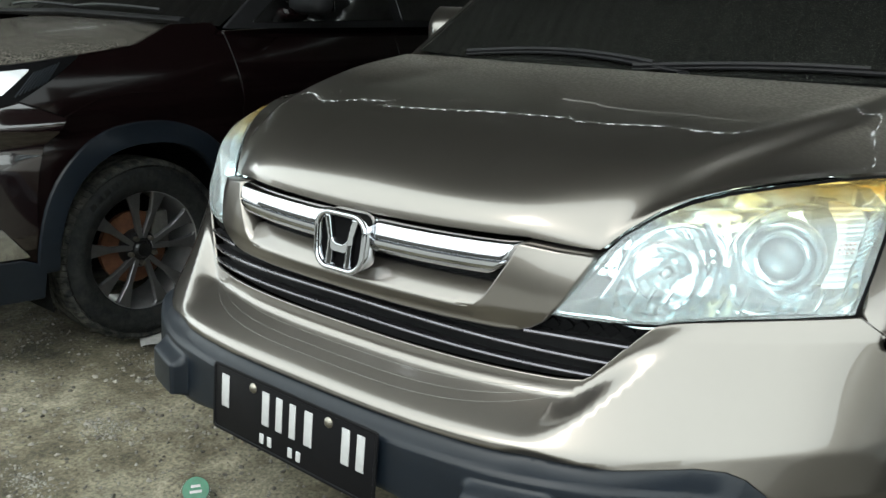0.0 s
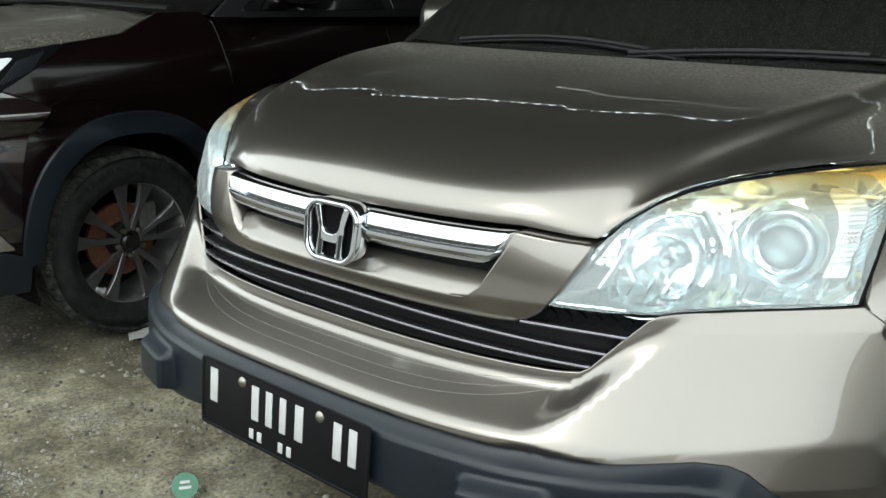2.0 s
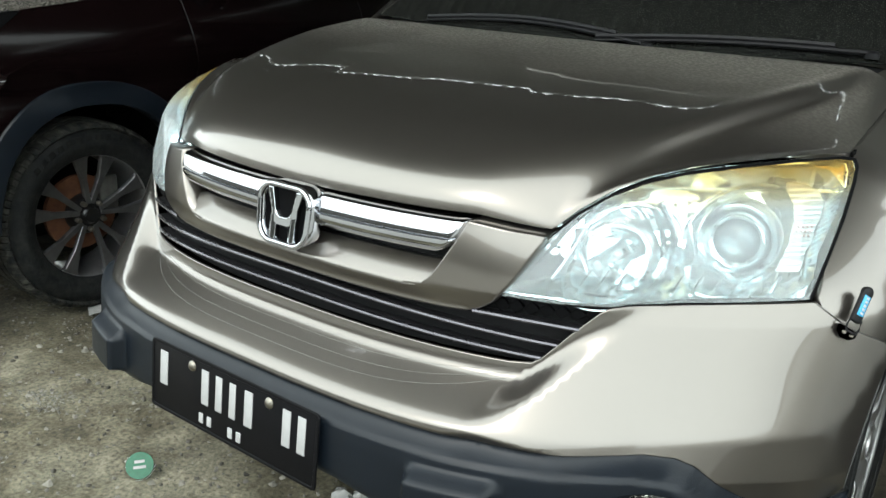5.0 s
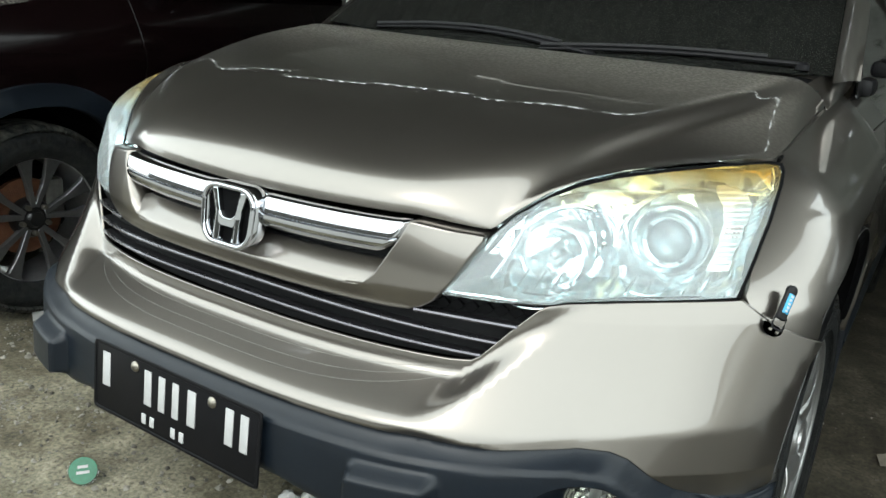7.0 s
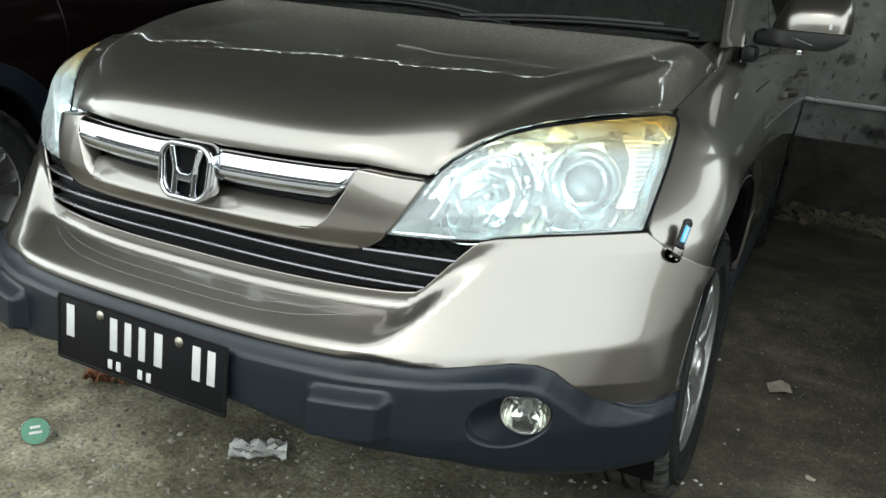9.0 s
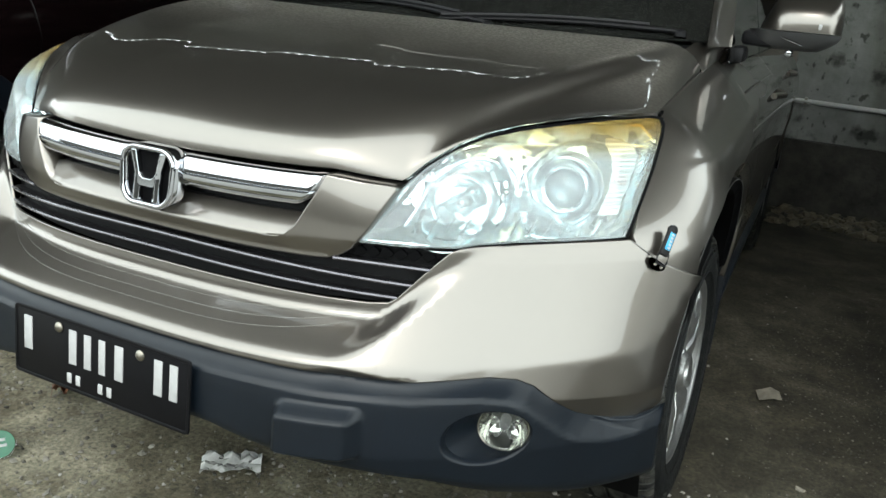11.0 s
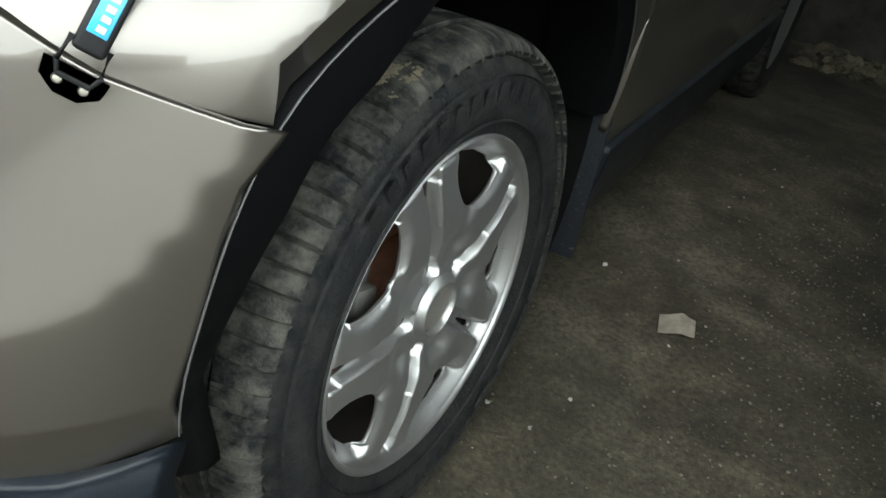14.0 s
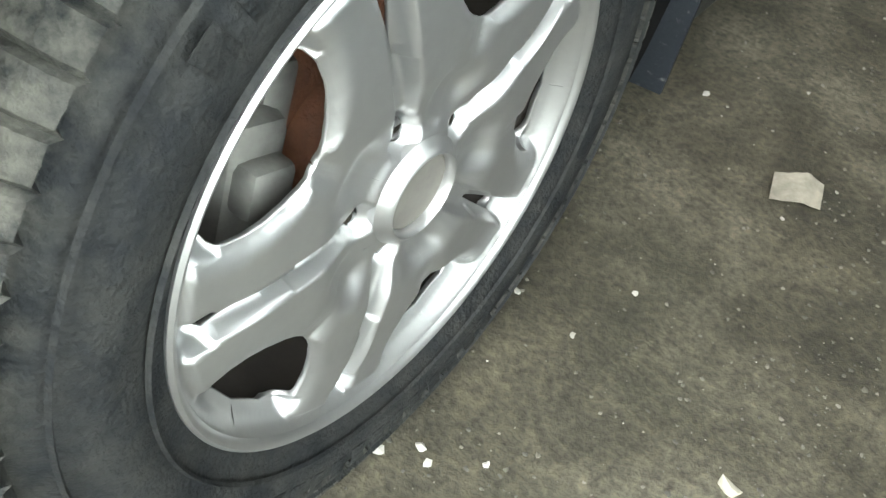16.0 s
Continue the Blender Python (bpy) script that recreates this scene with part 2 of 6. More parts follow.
def panel(outline, surf, back, grid=(0.025, 0.025), holes=(), roll=0.003, depth=0.02, edge=0.012, seam=None, under=0.0):
    """A curved sheet over a plane outline: surf lifts it into place, back is the way that its turned edge goes. Edges with both ends on the seam stay plain."""
    from mathutils.geometry import delaunay_2d_cdt
    loops = [dense(outline, edge)] + [dense(h, edge) for h in holes]
    pts, edges = [], []
    for lp in loops:
        s = len(pts)
        pts += lp
        edges += [(s + i, s + (i + 1) % len(lp)) for i in range(len(lp))]
    xs, zs = [p[0] for p in loops[0]], [p[1] for p in loops[0]]
    gx, gz = grid
    rim = [Vector(p) for lp in loops for p in lp]
    arr = np.array([(p[0] / gx, p[1] / gz) for p in rim])
    for i in range(int((max(xs) - min(xs)) / gx) + 1):
        for j in range(int((max(zs) - min(zs)) / gz) + 1):
            p = (min(xs) + (i + 0.5) * gx, min(zs) + (j + 0.5) * gz)
            if not inside(p, loops[0]) or any(inside(p, h) for h in loops[1:]):
                continue
            if np.min(np.sum((arr - (p[0] / gx, p[1] / gz)) ** 2, axis=1)) < 0.3:
                continue
            pts.append(Vector(p))
    res = delaunay_2d_cdt(pts, edges, [], 1 if len(loops) == 1 else 0, 1e-6)
    v2, faces = res[0], res[2]
    if len(loops) > 1:
        keep = []
        for f in faces:
            c = sum((v2[i] for i in f), Vector((0, 0))) / len(f)
            if inside(c, loops[0]) and not any(inside(c, h) for h in loops[1:]):
                keep.append(f)
        faces = keep
    bm = bmesh.new()
    lay = bm.verts.layers.float_vector.new("bend")
    vs = []
    for p in v2:
        v = bm.verts.new(surf(p[0], p[1]))
        du = Vector(surf(p[0] + 0.002, p[1])) - Vector(surf(p[0] - 0.002, p[1]))
        dv = Vector(surf(p[0], p[1] + 0.002)) - Vector(surf(p[0], p[1] - 0.002))
        q = du.cross(dv).normalized()
        v[lay] = q if q.dot(Vector(back)) < 0 else -q
        vs.append(v)
    for f in faces:
        try:
            bm.faces.new([vs[i] for i in f])
        except ValueError:
            pass
    bm.verts.ensure_lookup_table()
    for v in [v for v in bm.verts if not v.link_faces]:
        bm.verts.remove(v)
    bm.normal_update()
    back = Vector(back)
    tot = sum((f.normal * f.calc_area() for f in bm.faces), Vector())
    if tot.dot(back) > 0:
        bmesh.ops.reverse_faces(bm, faces=bm.faces)
        bm.normal_update()
    # turned edge
    border = [e for e in bm.edges if len(e.link_faces) == 1 and not (seam and seam(e.verts[0].co) and seam(e.verts[1].co))]
    out = {}
    for e in border:
        f = e.link_faces[0]
        flat_n = (Vector(e.verts[0][lay]) + Vector(e.verts[1][lay])).normalized()
        d = (e.verts[1].co - e.verts[0].co).cross(flat_n)
        if d.dot(f.calc_center_median() - e.verts[0].co) > 0:
            d = -d
        for v in e.verts:
            out[v] = out.get(v, Vector()) + d.normalized()
    r1 = {v: bm.verts.new(v.co + d.normalized() * roll + back * roll * 0.9) for v, d in out.items()}
    r2 = {v: bm.verts.new(v.co + d.normalized() * (roll - under) + back * depth) for v, d in out.items()}
    for v, d in out.items():
        r1[v][lay] = (d.normalized() * 1.5 + Vector(v[lay])).normalized()
        r2[v][lay] = d.normalized()
    for e in border:
        a, b = e.verts
        lp = e.link_loops[0]
        if lp.vert is a:
            a, b = b, a
        bm.faces.new((a, b, r1[b], r1[a]))
        bm.faces.new((r1[a], r1[b], r2[b], r2[a]))
    return bm


def tube(points, radius, segs=10, closed=False, flat=1.0):
    bm = bmesh.new()
    pts = [Vector(p) for p in points]
    rings = []
    n = len(pts)
    for i, p in enumerate(pts):
        a = pts[(i - 1) % n] if closed or i else pts[0]
        b = pts[(i + 1) % n] if closed or i < n - 1 else pts[-1]
        d = (b - a).normalized()
        side = d.cross(Vector((0, 0, 1)))
        side = side.normalized() if side.length > 0.05 else Vector((1, 0, 0))
        up = side.cross(d)
        r = radius if not isinstance(radius, (list, tuple)) else radius[i]
        rings.append([bm.verts.new(p + (side * math.cos(t) + up * math.sin(t) * flat) * r) for t in (2 * math.pi * k / segs for k in range(segs))])
    for i in range(n if closed else n - 1):
        a, b = rings[i], rings[(i + 1) % n]
        for k in range(segs):
            bm.faces.new((a[k], a[(k + 1) % segs], b[(k + 1) % segs], b[k]))
    if not closed:
        bm.faces.new(rings[0][::-1])
        bm.faces.new(rings[-1])
    bmesh.ops.recalc_face_normals(bm, faces=bm.faces)
    return bm


def lathe(profile, segs=48, axis="X", caps=False):
    """Turns (along, radius) pairs about an axis."""
    bm = bmesh.new()
    rings = []
    for h, r in profile:
        ring = []
        for k in range(segs):
            t = 2 * math.pi * k / segs
            c, s = r * math.cos(t), r * math.sin(t)
            ring.append(bm.verts.new((h, c, s) if axis == "X" else (c, h, s) if axis == "Y" else (c, s, h)))
        rings.append(ring)
    for a, b in zip(rings, rings[1:]):
        for k in range(segs):
            bm.faces.new((a[k], a[(k + 1) % segs], b[(k + 1) % segs], b[k]))
    if caps:
        bm.faces.new(rings[0][::-1])
        bm.faces.new(rings[-1])
    bmesh.ops.remove_doubles(bm, verts=bm.verts, dist=1e-6)
    bmesh.ops.recalc_face_normals(bm, faces=bm.faces)
    return bm


def box(size, at=(0, 0, 0), bevel=0.0, turn=(0, 0, 0), segs=2):
    bm = bmesh.new()
    bmesh.ops.create_cube(bm, size=1)
    bmesh.ops.scale(bm, vec=size, verts=bm.verts)
    if bevel:
        bmesh.ops.bevel(bm, geom=bm.edges, offset=bevel, segments=segs, profile=0.5, affect="EDGES")
    bmesh.ops.transform(bm, matrix=pose(*at, *turn), verts=bm.verts)
    return bm


def moved(bm, m):
    bmesh.ops.transform(bm, matrix=m, verts=bm.verts)
    lay = bm.verts.layers.float_vector.get("bend")
    if lay:
        for v in bm.verts:
            v[lay] = m.to_3x3() @ v[lay]
    return bm


def joined(*bms):
    me = bpy.data.meshes.new("joint")
    out = bmesh.new()
    for b in bms:
        b.to_mesh(me)
        b.free()
        out.from_mesh(me)
    bpy.data.meshes.remove(me)
    return out

# ---- the titanium car: its body's shape ----
ARCH_Y, ARCH_Z = 0.96, 0.342


def softened(zs, vs, width=0.014, start=0.15):
    """A profile through the given heights with its corners rounded off."""
    grid = np.arange(start, start + 1.0, 0.002)
    raw = np.interp(grid, zs, vs)
    k = np.exp(-(np.arange(-60, 61) * 0.002 / width) ** 2)
    return grid, np.convolve(np.pad(raw, 60, mode="edge"), k / k.sum(), mode="valid")


PROFILE = softened((0.24, 0.32, 0.45, 0.54, 0.575, 0.592, 0.604, 0.652, 0.668, 0.72, 0.80), (0.09, 0.035, 0.0, 0.0, 0.003, 0.006, 0.016, 0.107, 0.111, 0.112, 0.117), 0.006)
BOW = softened((0.3, 0.5, 0.6, 0.72), (0.54, 0.54, 0.52, 0.49), 0.03)
LEAN = softened((0.0, 0.33, 0.5, 0.8, 0.9), (0.22, 0.24, 0.55, 1.2, 1.3), 0.05, 0.0)
POWER = softened((0.3, 0.5, 0.62, 0.72), (3.4, 3.2, 3.0, 2.7), 0.03)


def soft(v, k):
    """Zero below 0 and v above it, rounded over k."""
    return k * math.log1p(math.exp(min(v / k, 60)))


def nose(x, z):
    """How far back the front face lies at half-width x and height z."""
    x = min(abs(x), 1.1)
    lean = ip(x, *LEAN)
    return ip(z, *PROFILE) + ip(z, *BOW) * (x / 0.93) ** ip(z, *POWER) + lean * (soft(z - 0.78, 0.008))


RIDGE = softened((0, 0.43, 0.64, 0.74, 0.80, 0.84, 0.87, 0.885, 0.897, 0.905, 0.912, 0.93), (0.601, 0.600, 0.600, 0.594, 0.590, 0.588, 0.597, 0.618, 0.650, 0.680, 0.710, 0.78), 0.010, 0.0)


FOOT = softened((0, 0.45, 0.60, 0.75, 0.93), (0.598, 0.596, 0.572, 0.525, 0.50), 0.04, 0.0)


def bumper_y(x, z):
    """The painted bumper: a shelf in the middle, a plain leaning face at the ends, tucked in under its ridge."""
    x = abs(x)
    t = max(0, min(1, (x - 0.405 - 0.9 * (z - 0.61)) / 0.06))
    t = t * t * (3 - 2 * t)
    foot = ip(x, *FOOT)
    low, high = nose(x, foot), nose(x, 0.76)
    u = max(0.0, min(1.3, (z - foot) / (0.76 - foot)))
    plain = low + (high - low) * (u + 0.07 * math.sin(math.pi * min(u, 1)))
    y = nose(x, z) * (1 - t) + plain * t
    ridge = ip(x, *RIDGE)
    return y + ip(x, (0.0, 0.45, 0.80, 0.87), (0.45, 0.42, 0.36, 0.21)) * soft(ridge - z, 0.0035)


def front(off=0.0):
    return lambda x, z: Vector((x, nose(x, z) + off, z))


def seam_z(y):
    """The height of the joint between hood and fender."""
    return 1.004 + 0.053 * max(0, min(1.35, (y - 0.69) / 0.482)) ** 0.95


def flank(y, z):
    """The body's half-width at y and z."""
    z1 = max(z, 0.3)
    xf = 0.93 * (max(y - ip(z1, *PROFILE) - 1.2 * soft(z - 0.78, 0.016), 0.0) / ip(z1, *BOW)) ** (1 / ip(z1, *POWER))
    w = ip(z, (0.2, 0.35, 0.55, 0.78), (0.86, 0.895, 0.92, 0.932))
    if z > 0.78:
        top = seam_z(y)
        w -= 0.148 * ((z - 0.78) / (top - 0.78)) ** 2.6
        c = max(0, min(1, (z - 0.905 - 0.05 * (y - 0.7)) / 0.018))
        w -= 0.005 * c * c * (3 - 2 * c)
    w -= 0.010 * math.exp(-((z - 0.60) / 0.05) ** 2) * (y > 1.5)
    w += 0.009 * max(0, min(1, (0.79 - z) / 0.08)) * max(0, min(1, (1.0 - y) / 0.3))
    k = 0.06
    h = max(k - abs(xf - w), 0) / k
    x = min(xf, w) - h * h * k * 0.25
    back = max(y - 4.0, 0)
    return x - 0.35 * back ** 2


def side(s=1, off=0.0):
    return lambda y, z: Vector((s * (flank(y, z) - off), y, z))


FRONT_X = (0, 0.338, 0.42, 0.448, 0.475, 0.509, 0.544, 0.589, 0.652, 0.717, 0.777)
FRONT_Z = (0.886, 0.894, 0.884, 0.882, 0.914, 0.944, 0.964, 0.979, 0.990, 0.998, 1.001)


BLEND_Z = softened((0, 0.34, 0.45, 0.55, 0.65, 0.78, 0.9), (0.896, 0.893, 0.902, 0.950, 0.985, 1.003, 1.01), 0.05, 0.0)
RISE = softened((0, 0.35, 0.5, 0.78), (0.46, 0.47, 0.62, 0.95), 0.06, 0.0)


FOLD = softened((0, 0.15, 0.28, 0.38, 0.5, 0.66, 1.0), (0.44, 0.50, 0.54, 0.58, 0.62, 0.67, 0.715), 0.06, 0.0)


def bonnet(x, s):
    """The hood: x across, s from its front edge (0) to its rear edge (1)."""
    ax = abs(x)
    zx, zb = ip(ax, FRONT_X, FRONT_Z) + 0.003, ip(ax, *BLEND_Z) + 0.003
    k = min(1.0, s * 5)
    k = k * k * (3 - 2 * k)
    yr = 1.10 + 0.072 * (ax / 0.78) ** 2
    zr = 1.120 - 0.060 * (ax / 0.78) ** 22
    f = s ** 1.5
    e = ip(ax, *RISE)
    out = []
    for zf in (zx, zb):
        yf = nose(ax, zf) + 0.001
        out.append((yf + (yr - yf) * f, zf + (zr - zf) * f ** e))
    y = out[0][0] * (1 - k) + out[1][0] * k
    z = out[0][1] * (1 - k) + out[1][1] * k
    ridge = ip(s, *FOLD)
    inner = 1 / (1 + math.exp((ax - ridge) / 0.010))
    mid_y = nose(0, 0.889) + 0.001
    mid_z = 0.889 + 0.231 * max(0.0, min(1.0, (y - mid_y) / (1.10 - mid_y))) ** 0.46
    full = max(0.0, min(1.0, (s - 0.06) / 0.24))
    z += 0.8 * max(0.0, mid_z - z) * inner * full * full * (3 - 2 * full)
    z += (0.014 * inner - 0.004) * math.sin(math.pi * min(1, max(0, s))) ** 0.8
    return Vector((x, y, z))


def grid_sheet(f, us, vs, back, roll=0.003, depth=0.02, hem=None):
    """A sheet over a grid; its edge is turned by depth along back, or along hem(point) where that is given."""
    bm = bmesh.new()
    rows = [[bm.verts.new(f(u, v)) for v in vs] for u in us]
    for i in range(len(us) - 1):
        for j in range(len(vs) - 1):
            bm.faces.new((rows[i][j], rows[i + 1][j], rows[i + 1][j + 1], rows[i][j + 1]))
    bm.normal_update()
    back = Vector(back)
    if sum((q.normal for q in bm.faces), Vector()).dot(back) > 0:
        bmesh.ops.reverse_faces(bm, faces=bm.faces)
    loop = [rows[i][0] for i in range(len(us))] + rows[-1][1:] + [rows[i][-1] for i in range(len(us) - 2, -1, -1)] + rows[0][-2:0:-1]
    r1 = [bm.verts.new(v.co + (hem(v.co) if hem else back) * depth) for v in loop]
    n = len(loop)
    for i in range(n):
        bm.faces.new((loop[i], loop[(i + 1) % n], r1[(i + 1) % n], r1[i]))
    bmesh.ops.recalc_face_normals(bm, faces=bm.faces)
    return bm


def half(points):
    """A whole outline from its right half, which runs from the middle line to the middle line."""
    return list(points) + mirror(points)


car = thing("car", "brownish-grey metallic SUV parked on bare dirty ground, dusty hood", "car")

# hood
us = [-0.7745 + 1.549 * i / 240 for i in range(241)]
vs = [(i / 70) for i in range(71)]


def hood_hem(p):
    if p.y > 1.05:
        return Vector((0, 0, -1))
    side_on = max(0.0, min(1.0, (abs(p.x) - 0.70) / 0.07))
    return Vector((0, 0.8, -0.15)).lerp(Vector((0, 0, -1)), side_on)


for s in (1, -1):
    line = []
    for k in range(25):
        y = 0.69 + 0.485 * k / 24
        line.append((s * 0.7770, y, seam_z(y) - 0.0075))
    for k in range(1, 9):
        q = bonnet(0.7745 - 0.010 * k, 1.0)
        line.append((s * q.x, q.y + 0.004, q.z - 0.007))
    part("hood_gap", tube(line, 0.0045, 8), INNER, car, "dark gap beside the hood")
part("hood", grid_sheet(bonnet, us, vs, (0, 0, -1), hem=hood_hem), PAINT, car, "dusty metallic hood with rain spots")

# painted bumper
BUMPER_TOP = [(0, 0.676), (0.20, 0.676), (0.36, 0.675), (0.43, 0.675), (0.462, 0.678), (0.475, 0.687), (0.512, 0.733), (0.546, 0.772), (0.560, 0.781), (0.585, 0.785), (0.645, 0.790), (0.72, 0.793), (0.802, 0.795), (0.856, 0.751), (0.924, 0.712), (0.9125, 0.676), (0.9075, 0.635), (0.9035, 0.57), (0.899, 0.50)]
CLAD_TOP = [(0.899, 0.466), (0.889, 0.462), (0.868, 0.458), (0.828, 0.465), (0.798, 0.479), (0.775, 0.495), (0.739, 0.536), (0.715, 0.561), (0.690, 0.576), (0.652, 0.584), (0.60, 0.583), (0.556, 0.581), (0.42, 0.584), (0.283, 0.588), (0.14, 0.589), (0, 0.589)]


def bumper_face(x, z):
    return Vector((x, bumper_y(x, z), z))


part("bumper", panel(half(BUMPER_TOP + CLAD_TOP), bumper_face, (0, 1, 0), (0.012, 0.003), roll=0.002, depth=0.006, edge=0.008), BODY, car)

# grey tubes stand in for the lines of light and shade along the grooves
for k, (z0, up) in enumerate(((0.622, 0.032), (0.633, 0.028), (0.644, 0.024))):
    xs = [-0.44 + 0.88 * j / 60 for j in range(61)]
    part("bumper_groove", tube([Vector((x, bumper_y(x, z0 + up * (abs(x) / 0.44) ** 4) + 0.0004, z0 + up * (abs(x) / 0.44) ** 4)) for x in xs], 0.0006, 6), IRON, car)

# dark lower bumper, with its two pads and the fog lamp bowls
CLAD_LOW = [(0, 0.465), (0.14, 0.466), (0.228, 0.464), (0.30, 0.448), (0.361, 0.432), (0.497, 0.420), (0.585, 0.405), (0.636, 0.378), (0.687, 0.352), (0.74, 0.337), (0.795, 0.325), (0.863, 0.300), (0.900, 0.291), (0.905, 0.31), (0.907, 0.36), (0.9075, 0.44), (0.907, 0.464)]
top_line = sorted((p[0], p[1]) for p in CLAD_TOP)


def clad_face(x, z):
    ax = abs(x)
    drop = ip(ax, [p[0] for p in top_line], [p[1] for p in top_line]) - 0.004 - z
    y = nose(x, z) + 0.006 - 0.020 * max(0, min(1, drop / 0.028))
    lip = max(0, min(1, drop / 0.020), min(1, (ax - 0.80) / 0.08))
    y = y * lip + (bumper_y(ax, z + max(drop, 0) + 0.004) + 0.004) * (1 - lip)
    pad = max(0, min(1, (0.074 - abs(ax - 0.424)) / 0.020)) * max(0, min(1, (0.543 - z) / 0.022, (z - 0.445) / 0.015))
    y -= 0.034 * pad * pad * (3 - 2 * pad)
    y += 0.05 * max(0, min(1, (ip(ax, (0.2, 0.6, 0.8, 0.92), (0.48, 0.42, 0.36, 0.33)) - z) / 0.06)) ** 2
    return Vector((x, y, z))


def ring2(cx, cz, rx, rz, n=36):
    return [(cx + rx * math.cos(2 * math.pi * k / n), cz + rz * math.sin(2 * math.pi * k / n)) for k in range(n)]


FOG = (0.668, 0.483)
low = [(x, z - 0.004) for x, z in CLAD_TOP]
part("lower_bumper", panel(half(CLAD_LOW + low), clad_face, (0, 1, 0), (0.009, 0.004), [ring2(FOG[0], FOG[1], 0.064, 0.054), ring2(-FOG[0], FOG[1], 0.064, 0.054)], roll=0.004), CLADDING, car, "dark blue-grey plastic lower bumper, scuffed")

for s in (1, -1):
    c = Vector((s * 0.676, 0.243, 0.474))
    aim = pose(*c, 0, 0, s * 14)
    bowl = bmesh.new()
    n = 36
    outer = [Vector((s * p[0], nose(p[0], p[1]) - 0.008, p[1])) for p in ring2(FOG[0], FOG[1], 0.066, 0.056, n)]
    rings = [outer]
    for d in (0.4, 0.95):
        inner = [aim @ Vector((s * 0.044 * math.cos(2 * math.pi * j / n), -0.002, 0.044 * math.sin(2 * math.pi * j / n))) for j in range(n)]
        rings.append([o.lerp(i, d) for o, i in zip(outer, inner)])
    vr = [[bowl.verts.new(p) for p in r] for r in rings]
    for a, b in zip(vr, vr[1:]):
        for k in range(n):
            bowl.faces.new((a[k], a[(k + 1) % n], b[(k + 1) % n], b[k]))
    bmesh.ops.recalc_face_normals(bowl, faces=bowl.faces)
    fog = part("fog_lamp", bowl, CLADDING, car, "round fog lamp in a dark plastic bowl")
    part("reflector", moved(lathe([(0.035, 0.006), (0.033, 0.016), (0.024, 0.030), (0.004, 0.042), (-0.003, 0.044), (-0.004, 0.047), (0.01, 0.048)], 32, "Y"), aim), FOGCUP, fog, "bright chrome reflector")
    part("bulb_shield", moved(lathe([(0.036, 0.010), (0.010, 0.010), (0.004, 0.007), (0.003, 0.0)], 16, "Y"), aim), MACHINED, fog)
    for k in range(5):
        part("reflector_facet", moved(box((0.020, 0.002, 0.024), (0, 0, 0), 0.0006), aim @ pose(0, 0, 0, 0, 72 * k, 0) @ pose(0, 0.022, 0.027, 28, 0, 0)), FOGCUP, fog)
    part("lens", moved(lathe([(-0.009, 0.0), (-0.008, 0.02), (-0.005, 0.036), (0.0, 0.0435)], 32, "Y"), aim), GLASS, fog, "clear lens")

# inner dark shell that closes the gaps
shell = [(0, 0.40), (0.5, 0.40), (0.70, 0.36), (0.86, 0.34), (0.86, 0.70), (0.76, 0.80), (0.70, 0.93), (0.45, 0.90), (0.33, 0.87), (0, 0.87)]
part("inner_panel", panel(half(shell), front(0.15), (0, 1, 0), (0.05, 0.05)), INNER, car)

# grille surround, chrome bar, emblem
SUR = [(0, 0.747), (0.212, 0.747), (0.322, 0.748), (0.352, 0.750), (0.372, 0.757), (0.393, 0.772), (0.415, 0.804), (0.436, 0.848), (0.446, 0.872), (0.446, 0.877), (0.42, 0.879), (0.343, 0.887)]
sur = SUR + [(0.343, 0.884), (0.334, 0.862), (0.316, 0.826), (0.299, 0.795), (0.280, 0.778), (0.245, 0.774), (0.136, 0.773), (0, 0.773)]


def surround_face(x, z):
    ax = abs(x)
    sill = max(0, min(1, (z - 0.752) / 0.03))
    h = max(0, min(1, (z - 0.78) / 0.1))
    roll = 0.1 * ip(ax, *LEAN) * (h - 0.55 * h * h)
    return Vector((x, nose(x, z) - roll - 0.012 * sill * max(0, min(1, (0.46 - ax) / 0.06)), z))


part("grille_surround", panel(half(sur), surround_face, (0, 1, 0), (0.02, 0.008), roll=0.004, depth=0.05), BODY, car)


def recess_face(x, z):
    d = max(0, min(1, (z - 0.775) / 0.04))
    return Vector((x, nose(x, z) - 0.010 + 0.035 * d, z))


part("grille_floor", panel(half([(0, 0.771), (0.245, 0.772), (0.28, 0.777), (0.296, 0.790), (0.306, 0.806), (0.285, 0.812), (0, 0.810)]), recess_face, (0, 1, 0), (0.02, 0.006), roll=0.001, depth=0.01), BODY, car)
part("grille_backing", panel(half([(0, 0.80), (0.31, 0.80), (0.350, 0.872), (0.352, 0.906), (0, 0.910)]), front(0.040), (0, 1, 0), (0.03, 0.03), roll=0.001, depth=0.005), BLACK, car)


BAR = [(0.030, 0.8865), (0.008, 0.8862), (0.002, 0.8848), (-0.003, 0.881), (-0.0065, 0.875), (-0.0095, 0.867), (-0.0115, 0.860), (-0.0118, 0.8583), (-0.0105, 0.8572), (-0.0078, 0.8568), (-0.0078, 0.8552), (-0.0115, 0.8548), (-0.0132, 0.8535), (-0.0136, 0.850), (-0.0128, 0.844), (-0.0095, 0.8365), (-0.004, 0.8312), (0.004, 0.8288), (0.014, 0.8284), (0.030, 0.829)]


